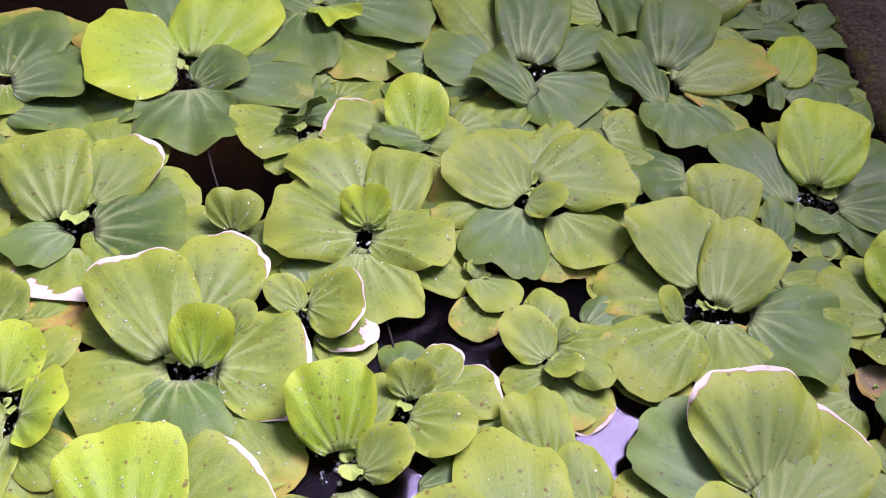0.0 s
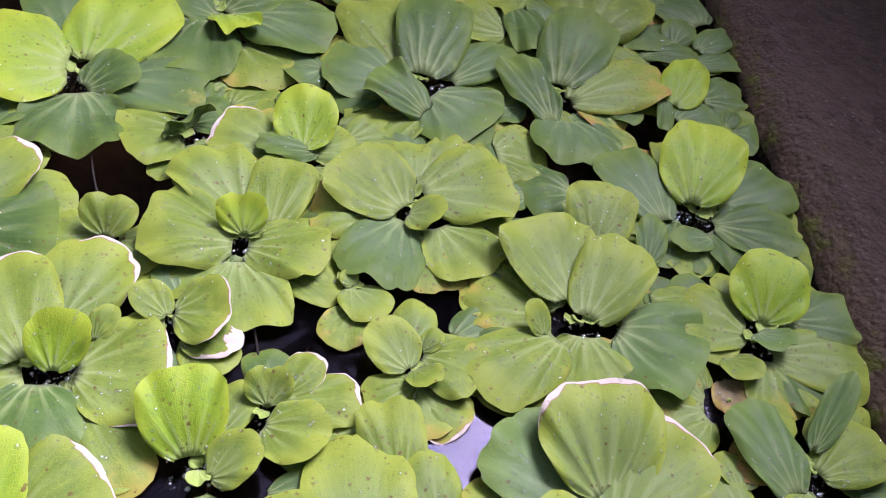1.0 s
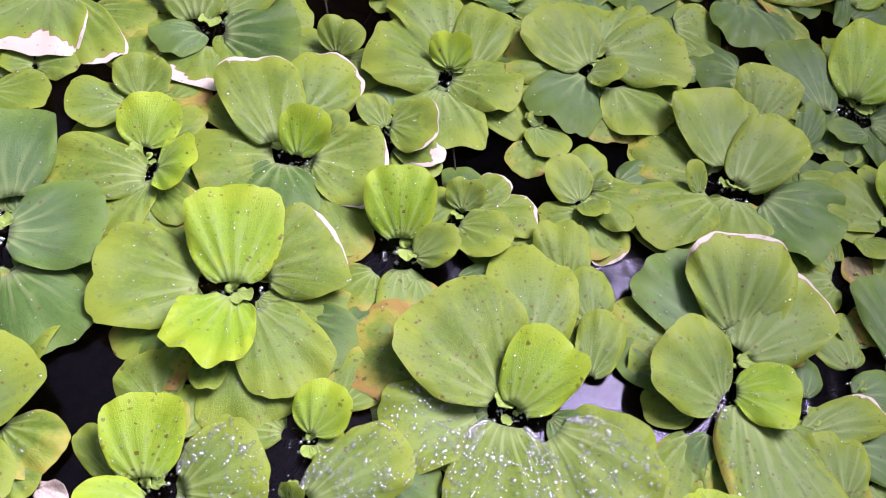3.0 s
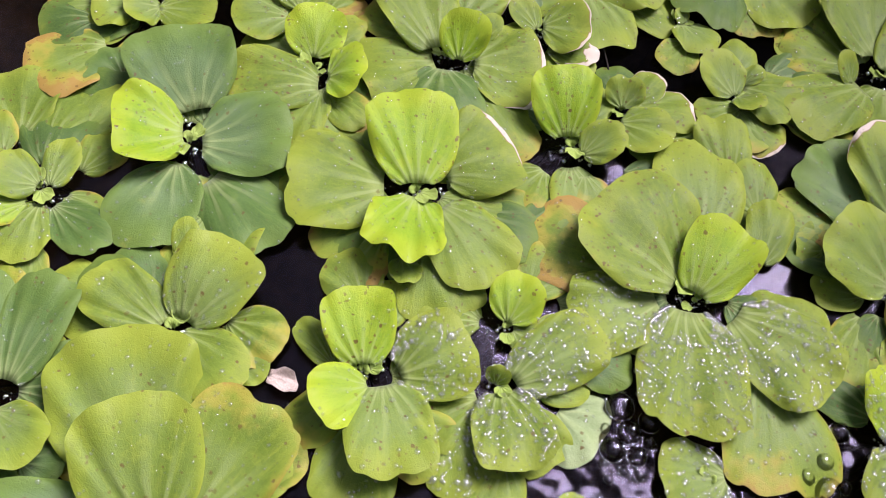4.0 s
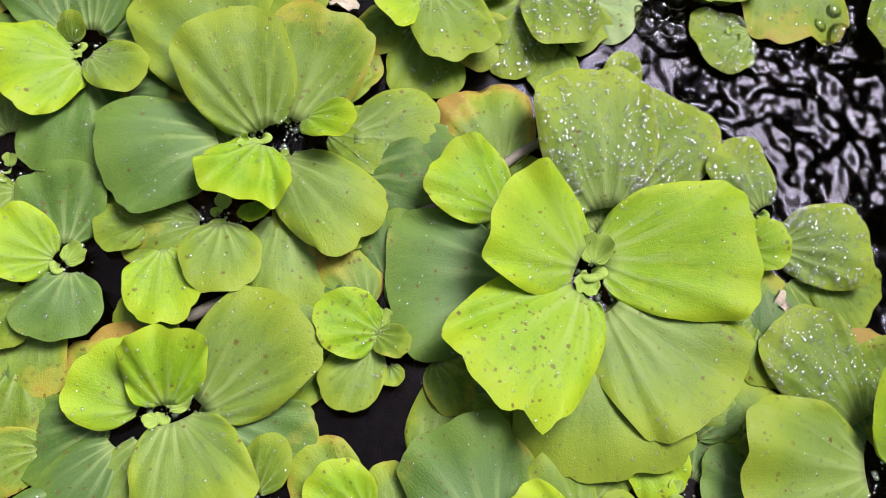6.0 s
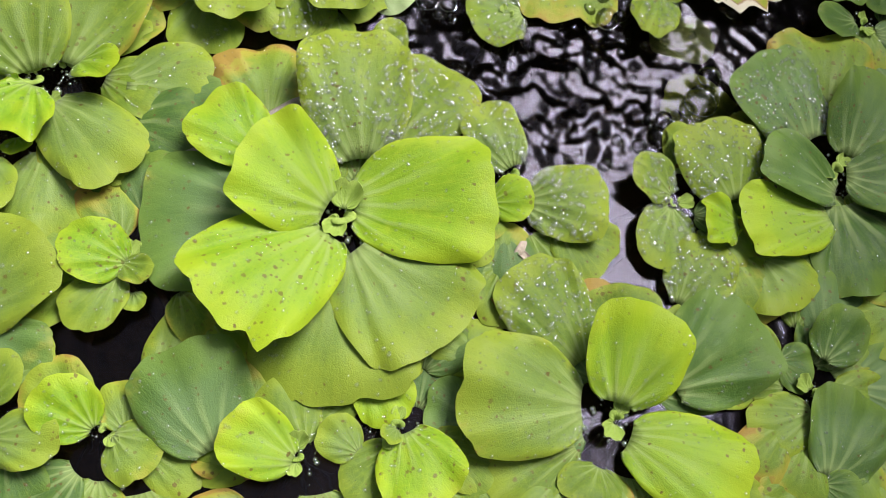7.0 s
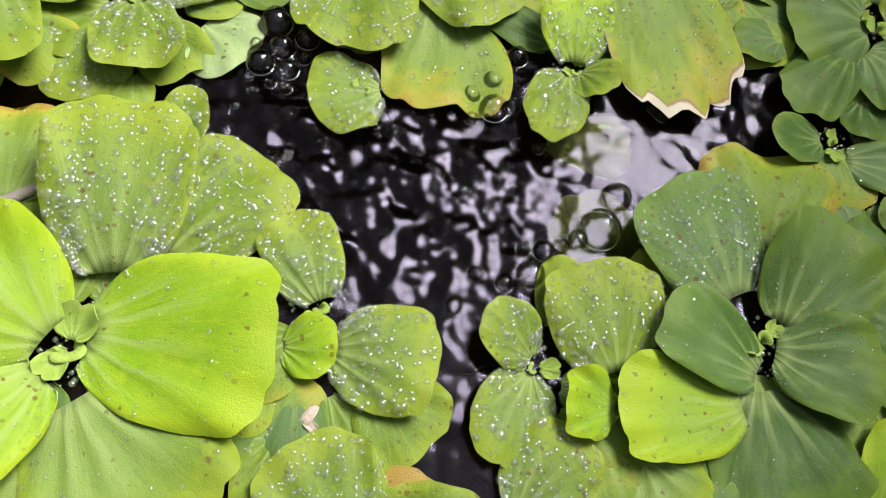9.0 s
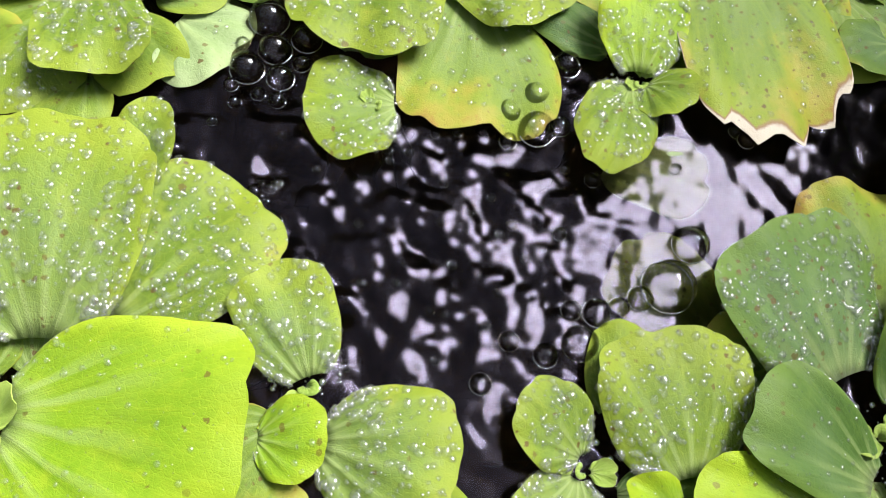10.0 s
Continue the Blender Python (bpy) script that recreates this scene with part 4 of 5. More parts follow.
leaf(plant, 0.0079, -0.0066, 0.0070, 10, 0.0275, 0.0420, 29, "lr")
leaf(plant, 0.0030, 0.0159, 0.0033, 72, 0.0344, 0.0219, 3)
leaf(plant, 0.0069, -0.0160, 0.0033, -97, 0.0414, 0.0268, 2)
leaf(plant, 0.0101, -0.0182, 0.0030, -33, 0.0329, 0.0214, 2)

plant = lettuce(-0.158, 0.258, 0.6, "small bright green water lettuce afloat on dark water")
leaf(plant, -0.0026, -0.0055, 0.0045, -158, 0.0358, 0.0413, 9, "sr")
leaf(plant, 0.0033, 0.0013, 0.0060, 104, 0.0314, 0.0358, 19)

plant = lettuce(-0.236, 0.234, 0.6, "mid-sized bright green water lettuce afloat on dark water")
leaf(plant, -0.0168, 0.0005, 0.0045, -160, 0.0253, 0.0507, 13, "s")
leaf(plant, -0.0001, -0.0006, 0.0055, -153, 0.0217, 0.0316, 24, "r")
leaf(plant, -0.0006, -0.0002, 0.0040, 15, 0.0350, 0.0367, 7, "s")
leaf(plant, 0.0110, 0.0294, 0.0035, -171, 0.0201, 0.0203, 7, "r")
leaf(plant, 0.0128, 0.0296, 0.0040, 39, 0.0272, 0.0307, 9, "r")
leaf(plant, -0.0015, -0.0556, 0.0027, 164, 0.0253, 0.0328, 1, "c")

plant = lettuce(-0.242, 0.330, 1, "small bright green water lettuce with white scorched rims")
leaf(plant, -0.0052, -0.0059, 0.0045, -81, 0.0615, 0.0761, 5, "C")
leaf(plant, 0.0088, -0.0023, 0.0040, -45, 0.0684, 0.0376, 3, "b")

plant = lettuce(0.226, 0.193, 1.1, "mid-sized bright green water lettuce with white scorched rims")
leaf(plant, 0.0018, 0.0187, 0.0090, 99, 0.0617, 0.0680, 19, "fb")
leaf(plant, -0.0077, 0.0128, 0.0050, 138, 0.0615, 0.0599, 7, "c")
leaf(plant, 0.0058, 0.0050, 0.0075, 56, 0.0660, 0.0588, 13, "b")
leaf(plant, -0.0057, -0.0284, 0.0075, 155, 0.0497, 0.0592, 17)
leaf(plant, 0.0017, -0.0199, 0.0065, -1, 0.0355, 0.0422, 20, "l")
leaf(plant, -0.0435, -0.0148, 0.0033, 167, 0.0170, 0.0312, 6)
leaf(plant, 0.0273, -0.0306, 0.0035, -47, 0.0300, 0.0443, 5)

plant = lettuce(0.222, 0.162, 0.5, "small bright green water lettuce with white scorched rims and yellowing edges")
leaf(plant, 0.0107, 0.0048, 0.0045, -66, 0.1190, 0.0702, 3, "ysxFT")

plant = lettuce(0.340, 0.334, 1, "mid-sized bright green water lettuce with yellowing edges and brown spots")
leaf(plant, 0.0034, 0.0088, 0.0095, 77, 0.0522, 0.0514, 24, "lr")
leaf(plant, 0.0233, 0.0180, 0.0050, 7, 0.0498, 0.0466, 8, "d")
leaf(plant, 0.0070, -0.0085, 0.0040, -8, 0.0626, 0.0510, 4, "s")
leaf(plant, -0.0068, 0.0025, 0.0040, 160, 0.0426, 0.0572, 6, "s")
leaf(plant, -0.0254, -0.0189, 0.0055, -56, 0.0248, 0.0268, 21, "r")
leaf(plant, -0.0005, 0.0024, 0.0065, -58, 0.0246, 0.0291, 28, "rc")
leaf(plant, -0.0000, -0.0164, 0.0027, -77, 0.0404, 0.0500, 0, "sy")

plant = lettuce(0.349, 0.245, 0.9, "small dull blue-green water lettuce afloat on dark water")
leaf(plant, -0.0004, 0.0079, 0.0095, 59, 0.0545, 0.0182, 23, "c")
leaf(plant, -0.0157, -0.0187, 0.0057, 114, 0.0572, 0.0376, 10, "c")
leaf(plant, 0.0010, -0.0042, 0.0057, 28, 0.0464, 0.0374, 12)
leaf(plant, -0.0092, -0.0138, 0.0040, -101, 0.0228, 0.0255, 10)

plant = lettuce(0.310, 0.284, 0.4, "small bright green water lettuce with dead brown patches")
leaf(plant, -0.0011, 0.0154, 0.0025, -71, 0.0264, 0.0252, -1, "B")

plant = lettuce(0.307, 0.198, 0.6, "small dull blue-green water lettuce afloat on dark water")
leaf(plant, -0.0045, -0.0038, 0.0027, 25, 0.0344, 0.0308, 0, "c")
leaf(plant, -0.0021, 0.0310, 0.0025, 87, 0.0234, 0.0262, -1, "s")

plant = lettuce(0.276, 0.169, 0.6, "small bright green water lettuce with white scorched rims and yellowing edges")
leaf(plant, -0.0059, -0.0080, 0.0040, 30, 0.0537, 0.0271, 4, "b")
leaf(plant, 0.0523, 0.0039, 0.0030, 47, 0.0333, 0.0310, 2, "y")
leaf(plant, 0.0142, -0.0392, 0.0035, 96, 0.0363, 0.0366, 4)

plant = lettuce(-0.153, 0.037, 1, "large bright green water lettuce with yellowing edges")
leaf(plant, 0.0049, 0.0028, 0.0075, 73, 0.0482, 0.0467, 18)
leaf(plant, -0.0044, -0.0014, 0.0055, 161, 0.0453, 0.0352, 11)
leaf(plant, 0.0052, -0.0027, 0.0057, -32, 0.0454, 0.0363, 12)
leaf(plant, 0.0246, 0.0101, 0.0033, -14, 0.0323, 0.0326, 3, "xy")
leaf(plant, 0.0362, -0.0085, 0.0030, -6, 0.0168, 0.0197, 3, "r")
leaf(plant, -0.0145, 0.0133, 0.0030, 144, 0.0339, 0.0333, 2, "c")
leaf(plant, -0.0056, 0.0365, 0.0045, 110, 0.0250, 0.0157, 13, "r")
leaf(plant, -0.0197, 0.0430, 0.0025, 105, 0.0352, 0.0254, -1, "ys")

plant = lettuce(-0.056, 0.039, 1, "large bright green water lettuce, beaded with drops")
leaf(plant, -0.0010, 0.0010, 0.0083, 111, 0.0398, 0.0383, 25, "lsF")
leaf(plant, 0.0050, -0.0080, 0.0075, -143, 0.0350, 0.0332, 27, "l")
leaf(plant, 0.0110, -0.0060, 0.0070, -69, 0.0509, 0.0445, 15, "xsF")
leaf(plant, 0.0170, 0.0020, 0.0065, 36, 0.0406, 0.0475, 15, "XF")
leaf(plant, -0.0150, -0.0007, 0.0035, 140, 0.0302, 0.0173, 5)
leaf(plant, 0.0070, -0.0243, 0.0030, -86, 0.0430, 0.0419, 1, "x")
leaf(plant, 0.0454, -0.0099, 0.0027, -61, 0.0424, 0.0410, 0, "X")
leaf(plant, -0.0093, 0.0376, 0.0033, 131, 0.0314, 0.0342, 3)

plant = lettuce(0.011, 0.051, 0.8, "small bright green water lettuce, beaded with drops")
leaf(plant, 0.0070, 0.0000, 0.0060, 45, 0.0555, 0.0382, 11, "X")
leaf(plant, 0.0020, -0.0060, 0.0060, -69, 0.0439, 0.0413, 14, "XF")
leaf(plant, 0.0323, -0.0070, 0.0023, -23, 0.0271, 0.0459, -3, "p")
leaf(plant, -0.0016, -0.0026, 0.0055, 83, 0.0110, 0.0133, 52, "r")

plant = lettuce(0.010, 0.081, 0.7, "small lime-green water lettuce afloat on dark water")
leaf(plant, -0.0002, 0.0014, 0.0065, 80, 0.0288, 0.0299, 24, "lr")
leaf(plant, 0.0034, -0.0005, 0.0030, -14, 0.0130, 0.0227, 5)

plant = lettuce(-0.126, -0.060, 1.2, "mid-sized bright green water lettuce with yellowing edges")
leaf(plant, 0.0010, 0.0020, 0.0100, 118, 0.0607, 0.0562, 22, "F")
leaf(plant, -0.0176, 0.0244, 0.0070, 115, 0.0693, 0.0725, 11, "f")
leaf(plant, 0.0140, 0.0100, 0.0070, 75, 0.0632, 0.0544, 13, "yF")
leaf(plant, -0.0190, -0.0030, 0.0065, -157, 0.0571, 0.0590, 11, "cF")
leaf(plant, 0.0010, -0.0050, 0.0085, -106, 0.0390, 0.0453, 23, "lw")

plant = lettuce(-0.110, -0.047, 0.6, "small lime-green water lettuce afloat on dark water")
leaf(plant, 0.0050, -0.0020, 0.0090, -25, 0.0353, 0.0241, 38, "lr")
leaf(plant, 0.0282, -0.0073, 0.0030, 11, 0.0463, 0.0470, 1, "xs")

plant = lettuce(-0.118, -0.071, 0.5, "small bright green water lettuce afloat on dark water")
leaf(plant, 0.0040, -0.0010, 0.0050, -40, 0.0595, 0.0465, 7, "F")
leaf(plant, 0.0082, -0.0259, 0.0030, -69, 0.0514, 0.0552, 1)
leaf(plant, -0.0077, -0.0230, 0.0045, -71, 0.0130, 0.0159, 26, "lr")

plant = lettuce(-0.221, -0.019, 1, "large dull blue-green water lettuce with yellowing edges")
leaf(plant, -0.0068, 0.0090, 0.0055, 124, 0.0573, 0.0449, 9, "c")
leaf(plant, 0.0059, 0.0096, 0.0055, 88, 0.0576, 0.0351, 9, "c")
leaf(plant, -0.0001, 0.0159, 0.0035, 112, 0.0546, 0.0210, 3, "ys")
leaf(plant, 0.0027, -0.0074, 0.0070, -148, 0.0409, 0.0543, 19, "l")
leaf(plant, 0.0075, -0.0053, 0.0065, -27, 0.0375, 0.0297, 18)
leaf(plant, 0.0061, -0.0176, 0.0040, -86, 0.0515, 0.0531, 5, "c")
leaf(plant, -0.0029, 0.0021, 0.0060, 87, 0.0161, 0.0140, 39, "r")
leaf(plant, 0.0279, -0.0230, 0.0035, 9, 0.0207, 0.0204, 7, "c")

plant = lettuce(-0.248, 0.095, 0.9, "mid-sized bright green water lettuce with yellowing edges")
leaf(plant, 0.0004, -0.0010, 0.0065, 180, 0.0251, 0.0287, 28)
leaf(plant, -0.0283, 0.0011, 0.0045, -120, 0.0264, 0.0197, 12, "cw")
leaf(plant, -0.0011, -0.0113, 0.0050, -140, 0.0352, 0.0233, 12, "lyw")
leaf(plant, 0.0049, 0.0019, 0.0040, 89, 0.0307, 0.0201, 8)
leaf(plant, 0.0114, -0.0091, 0.0035, -27, 0.0401, 0.0289, 4, "c")
leaf(plant, 0.0048, -0.0099, 0.0040, -93, 0.0381, 0.0313, 6)
leaf(plant, -0.0099, -0.0226, 0.0027, -103, 0.0266, 0.0256, 1, "ys")

plant = lettuce(-0.302, 0.057, 1, "small lime-green water lettuce afloat on dark water")
leaf(plant, 0.0038, 0.0069, 0.0055, -30, 0.0569, 0.0387, 9, "l")
leaf(plant, 0.0051, -0.0127, 0.0040, -53, 0.0426, 0.0169, 6)

plant = lettuce(-0.207, -0.133, 0.9, "small dull blue-green water lettuce afloat on dark water")
leaf(plant, -0.0020, 0.0032, 0.0065, 169, 0.0324, 0.0364, 21, "l")
leaf(plant, -0.0003, 0.0105, 0.0040, 103, 0.0415, 0.0422, 6, "cs")
leaf(plant, 0.0045, -0.0021, 0.0050, -89, 0.0343, 0.0390, 12, "c")
leaf(plant, -0.0092, -0.0113, 0.0035, -112, 0.0306, 0.0243, 5, "s")

plant = lettuce(-0.240, -0.088, 0.5, "small bright green water lettuce afloat on dark water")
leaf(plant, 0.0060, -0.0095, 0.0027, -150, 0.0215, 0.0327, 1, "s")

plant = lettuce(-0.150, -0.196, 1.1, "mid-sized bright green water lettuce afloat on dark water")
leaf(plant, 0.0006, 0.0029, 0.0080, 99, 0.0359, 0.0374, 27, "lw")
leaf(plant, 0.0143, 0.0042, 0.0065, 49, 0.0596, 0.0539, 11, "sv")
leaf(plant, -0.0097, 0.0028, 0.0055, 148, 0.0335, 0.0423, 15, "l")
leaf(plant, 0.0048, -0.0016, 0.0070, -64, 0.0518, 0.0515, 15)
leaf(plant, 0.0149, 0.0025, 0.0030, -10, 0.0514, 0.0300, 1, "c")
leaf(plant, 0.0426, -0.0303, 0.0045, 79, 0.0262, 0.0215, 12, "r")
leaf(plant, -0.0063, -0.0115, 0.0033, -102, 0.0419, 0.0340, 2, "s")

plant = lettuce(-0.107, -0.236, 0.8, "small bright green water lettuce afloat on dark water")
leaf(plant, 0.0029, 0.0016, 0.0055, -136, 0.0147, 0.0180, 36, "rw")
leaf(plant, 0.0048, -0.0040, 0.0050, -3, 0.0323, 0.0272, 13, "s")
leaf(plant, -0.0171, -0.0103, 0.0055, -165, 0.0358, 0.0234, 14, "l")

plant = lettuce(-0.055, -0.232, 0.6, "small bright green water lettuce with yellowing edges")
leaf(plant, -0.0046, -0.0009, 0.0055, 147, 0.0314, 0.0302, 16, "lr")
leaf(plant, 0.0084, 0.0001, 0.0027, 112, 0.0237, 0.0198, 1, "y")
leaf(plant, 0.0039, -0.0026, 0.0040, -30, 0.0249, 0.0301, 10)

plant = lettuce(-0.060, -0.153, 0.8, "small bright green water lettuce afloat on dark water")
leaf(plant, -0.0008, -0.0009, 0.0065, 170, 0.0323, 0.0329, 21, "lrs")
leaf(plant, -0.0031, -0.0013, 0.0055, -26, 0.0200, 0.0165, 26, "r")
leaf(plant, -0.0039, -0.0065, 0.0045, -116, 0.0336, 0.0289, 10, "s")
leaf(plant, 0.0047, -0.0147, 0.0040, -69, 0.0112, 0.0115, 21, "r")

plant = lettuce(-0.141, -0.101, 0.8, "small bright green water lettuce with yellowing edges")
leaf(plant, 0.0027, -0.0052, 0.0060, -85, 0.0391, 0.0373, 15, "r")
leaf(plant, -0.0315, -0.0073, 0.0035, -161, 0.0240, 0.0252, 6)
leaf(plant, -0.0074, -0.0046, 0.0027, -169, 0.0342, 0.0259, 0, "xy")
leaf(plant, -0.0218, -0.0205, 0.0055, -75, 0.0400, 0.0356, 13, "lr")

plant = lettuce(0.038, -0.116, 1.4, "large bright green water lettuce, beaded with drops and dead brown patches")
leaf(plant, -0.0070, 0.0020, 0.0110, 157, 0.0534, 0.0614, 30, "lF")
leaf(plant, 0.0040, 0.0070, 0.0077, 6, 0.0769, 0.0712, 12, "lF")
leaf(plant, -0.0070, -0.0090, 0.0100, -129, 0.0783, 0.0661, 19, "lsFE")
leaf(plant, 0.0090, -0.0170, 0.0060, -43, 0.0678, 0.0745, 9, "F")
leaf(plant, 0.0010, -0.0250, 0.0040, -86, 0.0732, 0.0822, 3, "F")
leaf(plant, -0.0400, -0.0070, 0.0045, -172, 0.0588, 0.0750, 4, "cF")
leaf(plant, 0.0070, 0.0310, 0.0083, 100, 0.0746, 0.0611, 13, "XF")
leaf(plant, 0.0220, 0.0430, 0.0043, 61, 0.0628, 0.0541, 4, "X")
leaf(plant, 0.0130, 0.0840, 0.0075, 81, 0.0357, 0.0216, 22, "Xr")
leaf(plant, -0.0450, 0.0280, 0.0070, 147, 0.0403, 0.0446, 17, "l")
leaf(plant, -0.0448, 0.0527, 0.0027, 106, 0.0475, 0.0509, 0, "Rs")
leaf(plant, 0.0202, -0.0768, 0.0030, -53, 0.0307, 0.0309, 2, "l")
leaf(plant, -0.0335, -0.0537, 0.0025, 171, 0.0320, 0.0311, -1, "c")
leaf(plant, 0.0700, -0.0200, 0.0022, 40, 0.0330, 0.0260, 0, "RE")

plant = lettuce(0.126, -0.078, 0.8, "small bright green water lettuce, beaded with drops and yellowing edges")
leaf(plant, 0.0000, 0.0020, 0.0060, 123, 0.0388, 0.0336, 15, "XF")
leaf(plant, 0.0090, -0.0170, 0.0055, 2, 0.0439, 0.0464, 11, "XF")
leaf(plant, -0.0109, -0.0194, 0.0050, 7, 0.0233, 0.0273, 18, "l")
leaf(plant, -0.0067, -0.0553, 0.0025, 61, 0.0283, 0.0228, -1, "y")

plant = lettuce(0.030, -0.237, 0.9, "small bright green water lettuce afloat on dark water")
leaf(plant, -0.0357, -0.0011, 0.0055, 118, 0.0527, 0.0539, 10, "c")
leaf(plant, -0.0010, -0.0022, 0.0065, 162, 0.0366, 0.0337, 19, "l")
leaf(plant, 0.0032, 0.0049, 0.0033, 124, 0.0350, 0.0310, 3)

plant = lettuce(0.075, -0.220, 0.9, "small bright green water lettuce afloat on dark water")
leaf(plant, 0.0034, -0.0022, 0.0060, -64, 0.0375, 0.0422, 16, "ls")
leaf(plant, -0.0006, -0.0011, 0.0055, -128, 0.0126, 0.0112, 44, "r")
leaf(plant, -0.0173, -0.0132, 0.0040, 149, 0.0219, 0.0227, 11)
leaf(plant, 0.0002, -0.0085, 0.0033, -125, 0.0336, 0.0307, 3)

plant = lettuce(0.182, -0.207, 1.1, "large bright green water lettuce, beaded with drops")
leaf(plant, -0.0010, 0.0060, 0.0095, 76, 0.0528, 0.0526, 22, "lf")
leaf(plant, -0.0170, 0.0050, 0.0070, 179, 0.0664, 0.0610, 12, "F")
leaf(plant, 0.0289, 0.0194, 0.0050, 38, 0.0639, 0.0593, 6, "cf")
leaf(plant, 0.0052, -0.0082, 0.0065, -23, 0.0637, 0.0506, 11, "l")
leaf(plant, -0.0193, -0.0151, 0.0030, -150, 0.0505, 0.0293, 1)
leaf(plant, -0.0085, -0.0232, 0.0040, -109, 0.0226, 0.0366, 10)
leaf(plant, -0.0165, 0.0269, 0.0040, 126, 0.0604, 0.0494, 4, "X")
leaf(plant, 0.0045, 0.0443, 0.0045, 99, 0.0258, 0.0437, 13, "s")
leaf(plant, -0.0698, -0.0059, 0.0030, 169, 0.0259, 0.0342, 2, "c")
leaf(plant, -0.0681, 0.0221, 0.0027, 157, 0.0267, 0.0261, 1)

plant = lettuce(0.289, -0.185, 0.8, "mid-sized bright green water lettuce afloat on dark water")
leaf(plant, -0.0164, 0.0167, 0.0030, -14, 0.0191, 0.0283, 3, "d")
leaf(plant, -0.0003, -0.0086, 0.0027, -158, 0.0397, 0.0326, 0, "s")
leaf(plant, 0.0034, -0.0425, 0.0045, 64, 0.0502, 0.0461, 6, "d")
leaf(plant, 0.0075, 0.0183, 0.0060, 59, 0.0343, 0.0311, 17, "rd")
leaf(plant, 0.0000, -0.0455, 0.0045, -16, 0.0189, 0.0219, 17, "d")

plant = lettuce(0.218, -0.084, 0.8, "mid-sized bright green water lettuce, beaded with drops")
leaf(plant, -0.0010, 0.0040, 0.0055, 149, 0.0300, 0.0288, 17, "Xr")
leaf(plant, -0.0010, -0.0020, 0.0040, -104, 0.0426, 0.0354, 5, "Xr")
leaf(plant, 0.0360, 0.0050, 0.0055, 111, 0.0506, 0.0544, 9, "XF")
leaf(plant, 0.0360, -0.0100, 0.0075, -176, 0.0267, 0.0311, 20, "lw")
leaf(plant, 0.0000, -0.0597, 0.0045, 54, 0.0445, 0.0394, 7, "X")

plant = lettuce(0.320, -0.049, 1.1, "large dull blue-green water lettuce with yellowing edges")
leaf(plant, -0.0451, 0.0148, -0.0100, 143, 0.0626, 0.0418, 0)
leaf(plant, -0.0140, 0.0160, 0.0065, 128, 0.0617, 0.0658, 11, "XcsF")
leaf(plant, 0.0080, 0.0070, 0.0075, 63, 0.0599, 0.0553, 14, "dF")
leaf(plant, -0.0030, -0.0170, 0.0070, 163, 0.0543, 0.0400, 13, "c")
leaf(plant, 0.0040, -0.0040, 0.0065, -8, 0.0483, 0.0496, 13, "dF")
leaf(plant, 0.0000, -0.0220, 0.0045, -70, 0.0581, 0.0716, 6, "dF")
leaf(plant, -0.0090, -0.0320, 0.0060, -166, 0.0618, 0.0470, 10, "l")
leaf(plant, 0.0020, 0.0450, 0.0035, 91, 0.0541, 0.0700, 3, "ys")
leaf(plant, -0.0512, -0.0622, 0.0040, -57, 0.0334, 0.0479, 7)
leaf(plant, 0.0416, 0.0287, 0.0035, -8, 0.0371, 0.0462, 4, "d")
leaf(plant, 0.0570, 0.0050, 0.0030, -37, 0.0316, 0.0369, 2, "d")

plant = lettuce(0.374, -0.113, 0.6, "small lime-green water lettuce afloat on dark water")
leaf(plant, -0.0025, -0.0032, 0.0055, 60, 0.0473, 0.0412, 11, "l")
leaf(plant, -0.0107, 0.1132, 0.0030, 55, 0.0318, 0.0266, 2, "d")

plant = lettuce(0.383, 0.143, 1, "mid-sized dull blue-green water lettuce afloat on dark water")
leaf(plant, -0.0064, -0.0006, 0.0055, -172, 0.0520, 0.0607, 10, "d")
leaf(plant, -0.0086, -0.0186, 0.0055, -36, 0.0371, 0.0563, 14, "d")
leaf(plant, -0.0168, -0.0192, 0.0045, -125, 0.0589, 0.0372, 6, "d")
leaf(plant, -0.0567, -0.0230, 0.0040, -152, 0.0299, 0.0291, 8, "rd")
leaf(plant, -0.0103, -0.0484, 0.0045, -64, 0.0263, 0.0411, 12, "d")
leaf(plant, 0.0080, 0.0005, 0.0055, 55, 0.0312, 0.0357, 16)

plant = lettuce(0.355, 0.063, 0.8, "small bright green water lettuce with yellowing edges")
leaf(plant, -0.0066, -0.0006, 0.0050, -164, 0.0307, 0.0294, 13, "rd")
leaf(plant, 0.0014, -0.0014, 0.0027, -77, 0.0349, 0.0364, 0, "sy")
leaf(plant, 0.0073, -0.0070, 0.0040, -3, 0.0404, 0.0320, 6, "d")
leaf(plant, 0.0517, -0.0267, 0.0040, -161, 0.0314, 0.0252, 7, "rd")

plant = lettuce(0.123, 0.028, 0.5, "small bright green water lettuce, beaded with drops")
leaf(plant, 0.0068, 0.0024, 0.0033, -159, 0.0338, 0.0448, 3, "X")

plant = lettuce(0.156, 0.073, 0.4, "small bright green water lettuce with yellowing edges")
leaf(plant, -0.0070, 0.0190, 0.0025, -78, 0.0661, 0.0643, 2, "yx")

plant = lettuce(0.220, 0.068, 0.8, "small bright green water lettuce, beaded with drops")
leaf(plant, -0.0020, 0.0020, 0.0070, 101, 0.0396, 0.0388, 18, "XlF")
leaf(plant, -0.0040, -0.0030, 0.0055, -102, 0.0462, 0.0311, 10, "Xr")
leaf(plant, 0.0017, -0.0019, 0.0060, -31, 0.0208, 0.0277, 29, "r")
